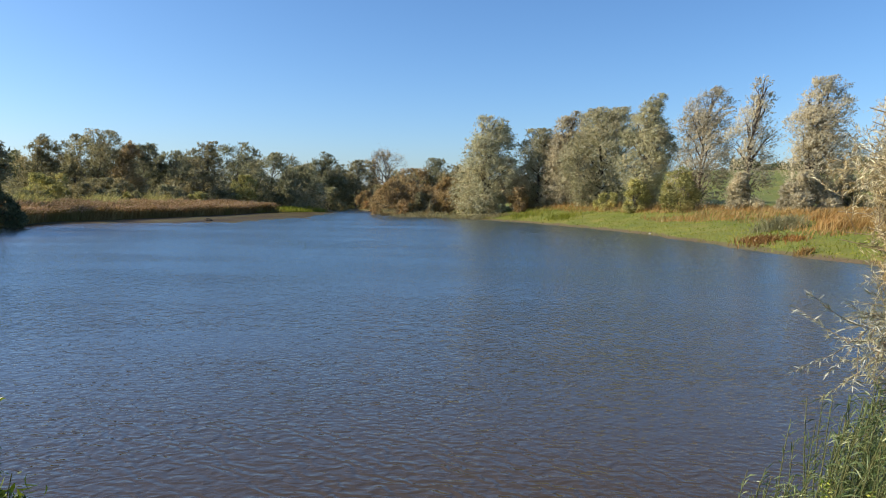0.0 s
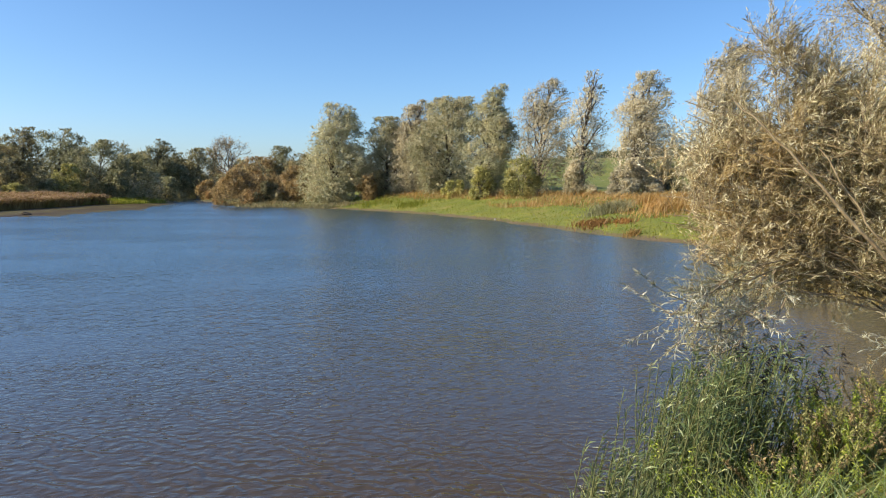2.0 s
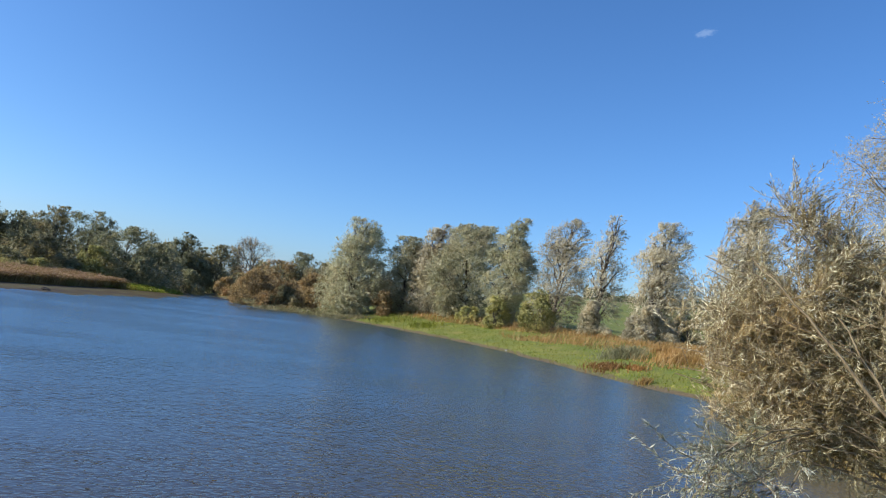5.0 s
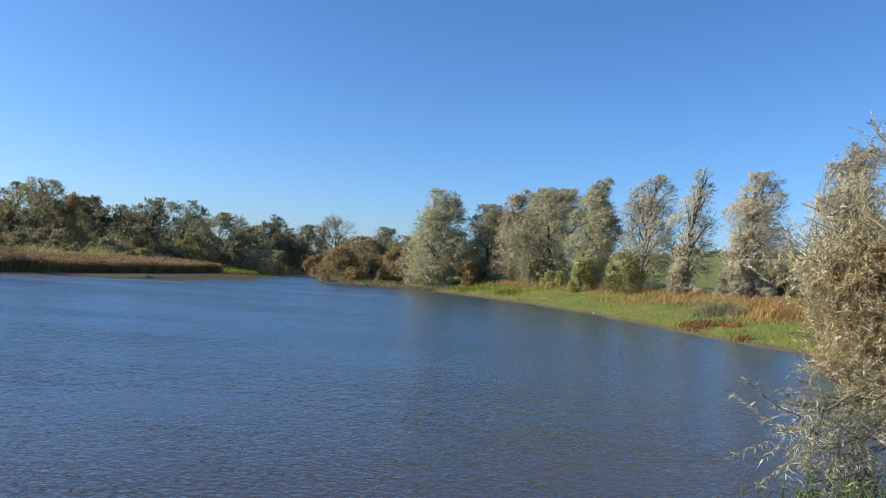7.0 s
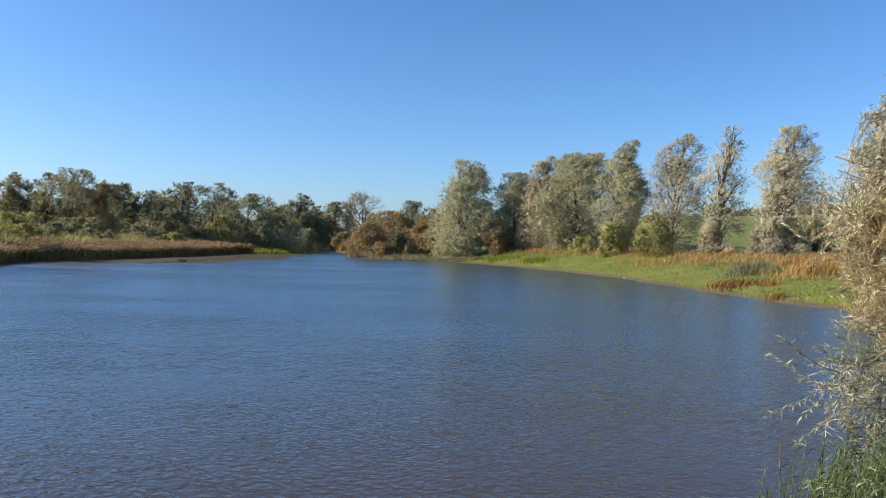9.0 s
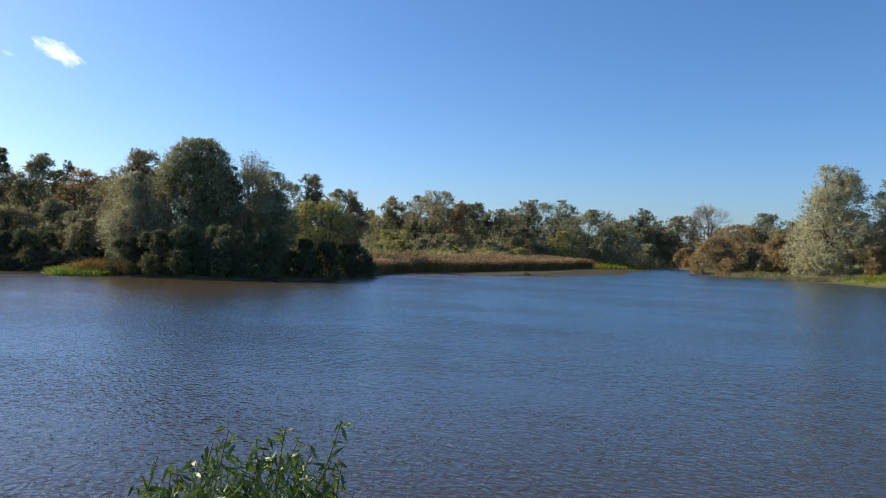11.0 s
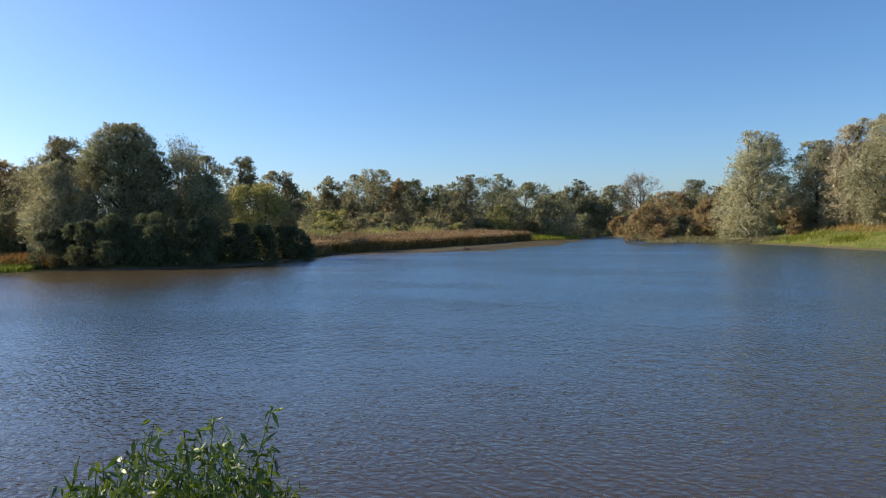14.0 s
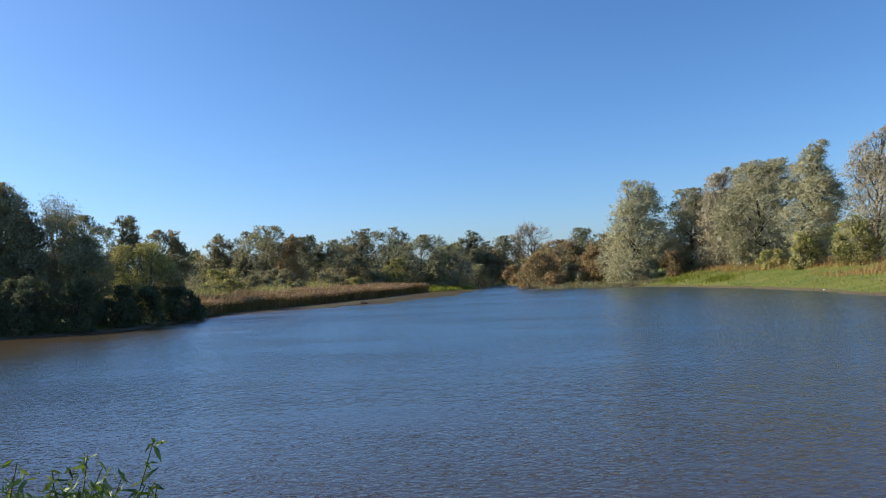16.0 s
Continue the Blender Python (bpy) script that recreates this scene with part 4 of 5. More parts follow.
tree(-60.5, 36.6, 4.2, 5.6, L_YELLOW, shape="bush", leaves=3600, clumps=46, size=0.27, seed=108, label="yellowish bush low by the cove", group=COVE, foot=0.0, category="shrub", name="shrub", stems=5)
tree(-52.6, 39.4, 4.6, 6.4, L_OLIVE, shape="bush", leaves=4800, clumps=50, size=0.26, seed=109, label="olive thicket beside the fallen boughs", group=COVE, foot=0.0, category="shrub", name="shrub", stems=5)
# low thickets along the cove, shade painted in with the dark leaves
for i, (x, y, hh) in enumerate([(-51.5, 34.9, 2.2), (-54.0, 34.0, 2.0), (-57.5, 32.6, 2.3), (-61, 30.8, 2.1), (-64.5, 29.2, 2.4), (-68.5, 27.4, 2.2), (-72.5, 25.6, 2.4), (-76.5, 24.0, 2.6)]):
    tree(x, y, hh, 5.0, L_SHADE, shape="bush", leaves=3400, clumps=40, size=0.26, seed=120 + i, label="low thicket coloured dark for shade on the cove edge", group="thickets along the cove", foot=0.0, category="shrub", name="shrub", stems=5, swept=0.1)

# ---------------------------------------------------------------- grass, reeds and other growth
def scatter(n, box, rule, rng):
    """n points of the ground inside a box where rule(x, y, distance from the water) holds."""
    got = np.zeros((0, 2))
    while len(got) < n:
        p = np.column_stack([rng.uniform(box[0], box[1], n * 2), rng.uniform(box[2], box[3], n * 2)])
        got = np.concatenate([got, p[rule(p[:, 0], p[:, 1], shore_distance(p[:, 0], p[:, 1]))]])
    return on_land(got[:n])


def growth(name, geometry, material, label, category):
    return tagged(part(name, geometry, material), label, category, kind="stuff")


rng = np.random.default_rng(40)
p = scatter(22000, (3, 30, 24, 82), lambda x, y, d: (d > 0.15) & (d < 13) & (x + 0.2 * y > 12), rng)
growth("bank_turf", stalks(p, rng.uniform(0.03, 0.10, len(p)), 0.05, (0.25, 0.05, 0), rng), G_LAWN, "bright green turf on the sloping bank", "grass")
p = scatter(18000, (6, 34, 34, 78), lambda x, y, d: (d > 5.2 + 1.6 * np.sin(x * 0.9 + y * 0.5)) & (d < 15), rng)
growth("rank_grass", stalks(p, 0.10 + 0.5 * rng.uniform(0, 1, len(p)) ** 2.5, 0.04, (0.3, 0.05, 0), rng), G_DRY, "pale dry grass under the willow row", "grass")
p = scatter(18000, (17, 36, 22, 43), lambda x, y, d: (d > 6.0 + 1.3 * np.sin(y * 0.8)) & (d < 17), rng)
growth("tall_dry_grass", stalks(p, rng.uniform(0.25, 0.65, len(p)), 0.04, (0.3, 0.05, 0), rng), G_DRY, "tall orange-tan dry grass on the bank", "grass")


def tuft(x, y, n, spread, height, mat, label, seed):
    rng = np.random.default_rng(seed)
    q = np.column_stack([rng.normal(x, spread, n), rng.normal(y, spread, n)])
    return tagged(part("grass_tuft", stalks(on_land(q), rng.uniform(0.4, 1.0, n) * height, 0.05, (0.15, 0, 0), rng, 0.45), mat), label, "grass tuft", kind="stuff")


tuft(16.7, 37.0, 420, 0.55, 0.42, G_RUST, "rusty brown sedge tuft near the water", 1)
tuft(17.8, 35.6, 160, 0.3, 0.3, G_RUST, "rusty sedge tuft on green turf", 2)
tuft(16.4, 31.8, 110, 0.16, 0.4, G_DRY, "small straw-coloured tuft at the waterline", 3)
tuft(19.4, 40.6, 700, 0.6, 0.8, L_GREY, "dark green rush tuft in dry grass", 4)
tuft(11.4, 66.5, 500, 0.9, 0.5, G_LAWN, "green weeds below the large willow", 5)
tuft(8.8, 72.6, 600, 1.2, 0.5, G_LAWN, "green weeds at the willow foot", 6)

p = scatter(4200, (-9, 9.5, 74, 96), lambda x, y, d: (d > -0.1) & (d < 3.2), rng)
growth("shore_growth", stalks(p, rng.uniform(0.12, 0.42, len(p)), 0.06, (0.2, 0.0, 0), rng, 0.5), L_OLIVE, "olive and tan growth along the inlet shore", "weeds")
p = scatter(9000, (-9, 9, -9, 6), lambda x, y, d: (d > 0.9) & (d < 9), rng)
growth("near_turf", stalks(p, rng.uniform(0.03, 0.10, len(p)), 0.012, (0.1, 0.05, 0), rng, 0.4), G_LAWN, "short green turf on the near bank", "grass")

# reed bed on the far side: tan blades, reddish plumes
def reed_rule(x, y, d):
    return (d > 0.05) & (d < 13) & (y > 49.5) & (y < 90) & (x < -20)


p = scatter(38000, (-52, -20, 48, 91), lambda x, y, d: reed_rule(x, y, d) & (np.random.default_rng(3).random(len(x)) < np.where(d < 1.0, 1.0, 0.22)), rng)
hh = rng.uniform(0.85, 1.30, len(p)) * (1 + 0.10 * np.sin(p[:, 0] * 0.9) * np.sin(p[:, 1] * 0.7))
growth("reed_bed", stalks(p, hh, 0.05, (0.16, 0.03, 0), rng, 0.16), G_REED, "tan reed bed along the water", "reeds")
top = p + np.column_stack([0.26 * hh, 0.02 * hh, hh * 0.93])
k = rng.random(len(p)) < 0.30
growth("reed_plumes", blades(top[k], np.array((0.7, 0.1, 0.35)) + rng.normal(0, 0.3, (k.sum(), 3)), rng.uniform(0.18, 0.34, k.sum()), 0.07, rng), G_PLUME, "reddish-brown plumes over the reed bed", "reeds")

# taller yellow-green sedge at the back of the reeds
p = scatter(7000, (-52, -26, 50, 90), lambda x, y, d: (d > 6.5 + 1.5 * np.sin(y * 0.6)) & (d < 14) & (y > 50) & (x < -26), rng)
growth("tall_sedge", stalks(p, rng.uniform(1.2, 2.1, len(p)) * (0.85 + 0.2 * np.sin(p[:, 0] * 0.8 + p[:, 1] * 0.5)), 0.06, (0.14, 0.03, 0), rng, 0.2), L_YELLOW, "yellow-green sedge standing behind the reed bed", "sedge")

# green point with grass and brown tops
p = scatter(5000, (-46, -40.6, 30, 37), lambda x, y, d: (d > 0.0) & (d < 3.6), rng)
growth("point_grass", stalks(p, rng.uniform(0.18, 0.5, len(p)), 0.05, (0.12, 0, 0), rng, 0.6), L_WEED, "vivid green grass mound on the point", "grass")
p = scatter(1500, (-44.5, -39, 32, 37), lambda x, y, d: (d > 1.2) & (d < 3.6), rng)
growth("point_weeds", stalks(p, rng.uniform(0.4, 0.9, len(p)), 0.05, (0.12, 0, 0), rng, 0.5), G_RUST, "brown dead weeds on the grassy point", "weeds")
p = scatter(3500, (-25, -13, 86, 98), lambda x, y, d: (d > 0.0) & (d < 4), rng)
growth("inlet_grass", stalks(p, rng.uniform(0.25, 0.6, len(p)), 0.07, (0.12, 0, 0), rng, 0.4), G_LAWN, "green grass at the inlet mouth", "grass")

# leaves and stems of water weed standing out of the mat
n = 2600
q = np.column_stack([rng.normal(0, 2.0, n), rng.normal(0, 0.85, n)])
ca, sa = math.cos(radians(64)), math.sin(radians(64))
p = np.column_stack([-35.2 + q[:, 0] * ca - q[:, 1] * sa, 15.6 + q[:, 0] * sa + q[:, 1] * ca, 0 * q[:, 0]])
growth("water_weed", stalks(p, rng.uniform(0.03, 0.12, n), 0.05, (0.1, 0, 0), rng, 0.8), L_SHADE, "olive water weed standing out of the floating mat", "water weed")

# fallen dead boughs in the cove
rngb = np.random.default_rng(8)
for i in range(7):
    a = np.array((-50.5 + 0.6 * i, 34.6 + 0.25 * i, 0.5))
    b = a + np.array((-1.0 + rngb.normal(0, 0.9) , -2.2 + rngb.normal(0, 0.5), rngb.uniform(-0.5, 0.7)))
    line = bend(a, b, rngb, 0.2, 6, 0.05)
    pieces = [tube(line, np.linspace(0.07, 0.02, 6), 6)]
    for q in range(5):
        s = line[rngb.integers(1, 6)]
        pieces.append(tube(bend(s, s + rngb.normal(0, 0.6, 3) + np.array((0, -0.4, 0.3)), rngb, 0.1, 4), np.linspace(0.025, 0.006, 4), 4))
    tagged(part("fallen_bough", merged(pieces), B_DARK, smooth=True), "dead fallen bough reaching into the water", "branch", "fallen boughs")

# dark clod of roots on the mud
bm = bmesh.new()
bmesh.ops.create_icosphere(bm, subdivisions=3, radius=0.21)
for vert in bm.verts:
    vert.co *= 1 + 0.55 * noise.noise(vert.co * 4) + 0.25 * noise.noise(vert.co * 11)
    vert.co.x *= 1.7
    vert.co.z *= 0.75
me = bpy.data.meshes.new("root_clod")
bm.to_mesh(me)
bm.free()
me.materials.append(B_DARK)
clod = new("root_clod", me)
clod.location = (-20.8, 62.5, 0.12)
tagged(clod, "dark clod of roots lying on wet mud", "driftwood")

# pale stone at the waterline
bm = bmesh.new()
bmesh.ops.create_icosphere(bm, subdivisions=3, radius=0.10)
for vert in bm.verts:
    vert.co *= 1 + 0.25 * noise.noise(vert.co * 5)
    vert.co.z *= 0.55
me = bpy.data.meshes.new("stone")
bm.to_mesh(me)
bm.free()
me.materials.append(M_STONE)
stone = new("stone", me)
stone.location = (14.3, 48.6, float(land(14.3, 48.6)) + 0.06)
tagged(stone, "pale stone lying at the waterline", "stone")


# ---------------------------------------------------------------- near bank
def near_willow(x, y, seed):
    """The leaning shrub willow: stems, boughs and twigs, with narrow leaves set along every twig."""
    rng = np.random.default_rng(seed)
    z0 = float(land(x, y)) - 0.05
    root = new("willow")
    root.location = (x, y, z0)
    twigs, pos, way, lns = [], [], [], []
    here = np.array((x, y, z0))
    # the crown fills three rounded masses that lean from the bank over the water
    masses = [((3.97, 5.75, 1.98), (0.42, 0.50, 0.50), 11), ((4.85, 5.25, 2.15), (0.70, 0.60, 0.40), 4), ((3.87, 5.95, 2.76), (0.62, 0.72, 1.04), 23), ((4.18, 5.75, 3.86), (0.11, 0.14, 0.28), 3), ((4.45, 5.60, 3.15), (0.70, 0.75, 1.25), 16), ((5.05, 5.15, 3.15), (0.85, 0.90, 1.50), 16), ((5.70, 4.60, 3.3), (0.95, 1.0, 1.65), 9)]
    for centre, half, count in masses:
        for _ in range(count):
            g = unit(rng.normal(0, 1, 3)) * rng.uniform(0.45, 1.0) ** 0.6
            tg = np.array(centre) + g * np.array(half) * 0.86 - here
            start = np.array((rng.normal(0, 0.16), rng.normal(0, 0.16), 0.0))
            line = bend(start, tg, rng, 0.07, 9, 0.014)
            r0 = rng.uniform(0.007, 0.022)
            part("stem", tube(line, np.linspace(r0, 0.004, 9), 7), B_WILLOW, root, smooth=True)
            for j in range(8):
                f = rng.uniform(0.40, 1.0)
                s = np.array([np.interp(f * 8, np.arange(9), line[:, q]) for q in range(3)])
                e = np.array(centre) + unit(rng.normal(0, 1, 3)) * np.array(half) * rng.uniform(0.3, 1.05) - here
                e = s + (e - s) * min(1.0, rng.uniform(0.5, 0.95) / max(np.linalg.norm(e - s), 0.1))
                br = bend(s, e, rng, 0.06, 5, 0.03)
                part("bough", tube(br, np.linspace(0.0028, 0.0012, 5), 4), B_WILLOW, root, smooth=True)
                for q in range(11):
                    g2 = rng.uniform(0.15, 1.0)
                    s2 = np.array([np.interp(g2 * 4, np.arange(5), br[:, w]) for w in range(3)])
                    d2 = unit(unit(e - s) * 0.5 + rng.normal(0, 0.45, 3) + WIND * 0.55 + np.array((0, 0, 0.2)))
                    tl = rng.uniform(0.22, 0.46)
                    tw = bend(s2, s2 + d2 * tl, rng, -0.06, 5, 0.02)
                    twigs.append(tube(tw, (0.0021, 0.0018, 0.0014, 0.0010, 0.0006), 3))
                    nl = int(tl * 92)
                    hh = np.linspace(0.12, 1.0, nl)
                    pos.append(np.stack([np.interp(hh * 4, np.arange(5), tw[:, w]) for w in range(3)], 1))
                    # two ranks that stand off the twig and are combed over by the wind
                    rank = unit(np.cross(d2, rng.normal(0, 1, 3)))[None] * np.where(np.arange(nl) % 2, 1, -1)[:, None]
                    way.append(d2[None] * 0.75 + rank * 0.5 + rng.normal(0, 0.22, (nl, 3)) + WIND * 0.3)
                    lns.append(rng.uniform(0.034, 0.068, nl))
    # the two old boughs that lean out through the front of the crown
    for knots, r0 in ((((6.4, 4.55, 0.8), (5.2, 4.42, 1.45), (4.35, 4.45, 2.05), (3.78, 4.80, 2.85), (3.45, 5.1, 3.3)), 0.023), (((6.4, 4.5, 0.9), (5.3, 4.5, 1.55), (4.55, 4.75, 2.2), (4.2, 5.0, 2.9)), 0.016)):
        k = np.array(knots)
        q = np.linspace(0, len(k) - 1, 22)
        line = np.stack([np.interp(q, np.arange(len(k)), k[:, w]) for w in range(3)], 1)
        line[1:-1] = (line[:-2] + line[1:-1] * 2 + line[2:]) / 4
        line[1:-1] += rng.normal(0, 0.008, (20, 3))
        part("bough", tube(line - here, np.linspace(r0, 0.006, 22), 8), B_WILLOW, root, smooth=True)
    tagged(part("twig", merged(twigs), B_WILLOW, root), kind="stuff")
    pos, way, lns = np.concatenate(pos), np.concatenate(way), np.concatenate(lns)
    tagged(part("foliage", blades(pos, way, lns, lns * rng.uniform(0.11, 0.17, len(lns)), rng, 0.3, 0.06), L_SILVER, root), kind="stuff")
    return tagged(root, "silvery willow shrub with tan stems leaning over water", "tree")


def lance(base, way, length, width, rng):
    """Lance-shaped leaves, keeled and curled along their length: three quads each."""
    n = len(base)
    way = unit(way)
    side = unit(np.cross(way, rng.normal(0, 1, (n, 3))))
    up = np.cross(side, way)
    L, W = length[:, None], width[:, None]
    curl = rng.normal(-0.18, 0.42, (n, 1))
    rows = []
    for f, w in ((0.0, 0.08), (0.3, 0.5), (0.62, 0.4), (1.0, 0.03)):
        mid = base + way * L * f + up * L * curl * f * f
        rows += [mid + side * W * w + up * W * w * 0.35, mid - side * W * w + up * W * w * 0.35]
    v = np.stack(rows, 1).reshape(-1, 3)
    i = np.arange(n)[:, None] * 8
    f = np.concatenate([i + np.array([[k, k + 1, k + 3, k + 2]]) for k in (0, 2, 4)], 1).reshape(-1, 4)
    return v, f


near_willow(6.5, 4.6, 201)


def low_branch(start, end, seed, label, n=12, leaf=L_PALE, size=0.05):
    rng = np.random.default_rng(seed)
    root = new("willow_branch")
    start, end = np.array(start), np.array(end)
    root.location = start
    line = bend((0, 0, 0), end - start, rng, 0.05, 8, 0.02)
    stem = part("stem", tube(line, np.linspace(0.009, 0.003, 8), 6), B_WILLOW, root, smooth=True)
    pos, way = [], []
    for j in range(n):
        f = rng.uniform(0.2, 1.0)
        s = np.array([np.interp(f * 7, np.arange(8), line[:, q]) for q in range(3)])
        d = unit(end - start) * 0.6 + rng.normal(0, 0.45, 3) + np.array((-0.2, 0, -0.12))
        tl = rng.uniform(0.25, 0.55)
        tw = bend(s, s + unit(d) * tl, rng, -0.05, 4, 0.02)
        part("twig", tube(tw, (0.004, 0.0032, 0.0024, 0.0012), 4), B_WILLOW, stem, smooth=True)
        nl = int(tl * 95)
        h = rng.uniform(0.1, 1, nl)
        pos.append(np.stack([np.interp(h * 3, np.arange(4), tw[:, w]) for w in range(3)], 1))
        way.append(unit(d)[None] * 0.8 + rng.normal(0, 0.4, (nl, 3)))
    pos, way = np.concatenate(pos), np.concatenate(way)
    ln = rng.uniform(0.6, 1.2, len(pos)) * size
    part("foliage", lance(pos, way, ln, ln * 0.15, rng), leaf, root)
    return tagged(root, label, "branch")


low_branch((4.3, 5.3, 1.95), (2.78, 4.75, 1.62), 211, "drooping silver willow branch over the water", 20, size=0.058)
low_branch((4.2, 5.2, 1.80), (2.95, 4.75, 1.34), 212, "drooping silver willow branch near the reeds", 15, size=0.056)
low_branch((4.3, 5.3, 1.95), (3.12, 4.95, 1.72), 214, "silver willow branch hanging under the crown", 18, L_WILLOW, 0.054)
low_branch((4.2, 5.1, 1.65), (3.0, 4.65, 1.22), 216, "silver willow branch trailing among the reeds", 10, size=0.052)
low_branch((4.2, 5.5, 2.05), (3.15, 5.05, 1.45), 217, "leafy willow branch hanging down to the reeds", 30, L_WILLOW, 0.052)
low_branch((4.1, 5.3, 1.9), (3.30, 4.9, 1.30), 218, "leafy tan willow branch behind the reeds", 30, L_WILLOW, 0.052)
low_branch((6.0, 4.9, 1.55), (4.75, 4.75, 1.25), 213, "low silver willow branch above the bank", 16, size=0.052)
low_branch((6.2, 4.7, 1.6), (4.9, 4.6, 1.15), 215, "low tan willow branch above the bank", 34, L_WILLOW_TAN, 0.055)

# pale reeds behind the willow
p = scatter(5200, (10.5, 17, 9, 24), lambda x, y, d: (d > -0.25) & (d < 2.4), rng)
growth("pale_reeds", stalks(p, rng.uniform(0.8, 1.9, len(p)), 0.035, (0.22, 0.05, 0), rng, 0.2), G_CREAM, "pale straw reeds at the water behind willow", "reeds")
p = scatter(6000, (10.5, 24, 8, 26), lambda x, y, d: (d > 1.5) & (d < 9), rng)
growth("bank_weeds", stalks(p, rng.uniform(0.8, 1.7, len(p)), 0.05, (0.22, 0.05, 0), rng, 0.3), G_DRY, "tan and green weeds on the near bank", "weeds")


def reed(x, y, height, seed, plume):
    """A green reed: stem, long blades in two ranks, and a drooping dark head."""
    rng = np.random.default_rng(seed)
    root = new("reed")
    z0 = max(float(land(x, y)), -0.3)
    root.location = (x, y, z0)
    lean = np.array((rng.normal(0.08, 0.10), rng.normal(0.0, 0.08), 1.0))
    line = np.array([lean * height * q + np.array((0.10, 0.0, 0)) * height * q * q for q in np.linspace(0, 1, 7)])
    line[:, 2] = np.linspace(0, height, 7)
    stem = part("stem", tube(line, np.linspace(0.006, 0.0025, 7), 5), B_STEM, root, smooth=True)
    n = int(height * 30)
    f = np.linspace(0.15, 0.97, n)
    base = np.stack([np.interp(f * 6, np.arange(7), line[:, w]) for w in range(3)], 1)
    side = np.where(np.arange(n) % 2, 1, -1)[:, None] * unit(np.array((rng.normal(), rng.normal(), 0)))
    way = side * 0.55 + np.array((0.40, 0.05, 0.55)) + rng.normal(0, 0.25, (n, 3))
    v, q = blades(base, way, rng.uniform(0.07, 0.17, n), rng.uniform(0.006, 0.011, n), rng, 0.2, 0.22)
    part("blade", (v, q), G_FRESH, stem)
    if plume:
        m = 15
        a = rng.uniform(0, 1, m)
        b = line[-1] + np.stack([0.04 * a, 0.01 * a, 0.22 * a - 0.20], 1)
        w = np.array((0.80, 0.1, -0.55)) + rng.normal(0, 0.26, (m, 3))
        part("plume", blades(b, w, rng.uniform(0.06, 0.15, m), 0.009, rng), G_HEAD, stem, "dark drooping seed head")
    return tagged(root, "green reed with a dark drooping head" if plume else "leafy green reed without a head", "reed", "reeds on the near bank")


rngr = np.random.default_rng(77)
for i in range(230):
    # clump between the camera and the willow, tallest towards the willow
    f = 0.2 + 0.8 * rngr.beta(1.1, 1.8)
    x, y = 2.18 + 1.45 * f + rngr.normal(0, 0.10), 4.3 + 0.55 * f + rngr.normal(0, 0.22)
    z0 = max(float(land(x, y)), -0.3)
    reed(x, y, (1.22 + 0.36 * f) * rngr.uniform(0.68, 1.0) - z0 * 0.9, 400 + i, f > 0.6 and rngr.random() < 0.4)

for i in range(46):
    # lower clump at the water's edge
    x, y = 2.02 + rngr.normal(0, 0.13), 4.25 + rngr.normal(0, 0.14)
    reed(x, y, rngr.uniform(0.6, 0.95) - max(float(land(x, y)), -0.3) * 0.9, 700 + i, False)

p = scatter(6000, (-3, 7.5, 1.8, 6.6), lambda x, y, d: (d > 0.0) & (d < 2.2) & (np.hypot(x, y) > 2.4) & (x < 2.8), rng)
growth("bank_grass", stalks(p, rng.uniform(0.15, 0.5, len(p)) * np.where(p[:, 0] > 1.5, 1, 0.6), 0.007, (0.12, 0.05, 0), rng, 0.35), G_FRESH, "tangled green grass on the near bank", "grass")


def leafy_plant(x, y, top_z, seed, leaf, label, stems=5, size=0.07, spread=0.22, ratio=0.28, name="leafy_shoot", category="shrub", dense=46, leaf_form=None):
    """Upright shoots with lance-shaped leaves standing off all round."""
    rng = np.random.default_rng(seed)
    z0 = float(land(x, y)) - 0.03
    height = top_z - z0
    root = new(name)
    root.location = (x, y, z0)
    for s in range(stems):
        top = np.array((rng.normal(0, spread), rng.normal(0, spread), height * rng.uniform(0.72, 1.0)))
        line = bend(np.array((rng.normal(0, 0.04), rng.normal(0, 0.04), 0)), top, rng, 0.04, 7, 0.03)
        stem = part("stem", tube(line, np.linspace(0.006, 0.002, 7), 5), B_STEM, root, smooth=True)
        n = int(height * dense)
        f = np.sort(rng.uniform(0.25, 1.0, n) ** 0.7)
        base = np.stack([np.interp(f * 6, np.arange(7), line[:, w]) for w in range(3)], 1)
        way = rng.normal(0, 0.65, (n, 3)) + np.array((0.15, 0, -0.42))
        ln = size * rng.uniform(0.55, 1.25, n)
        part("foliage", (leaf_form or lance)(base, way, ln, ln * ratio, rng), leaf, stem)
    return tagged(root, label, category)


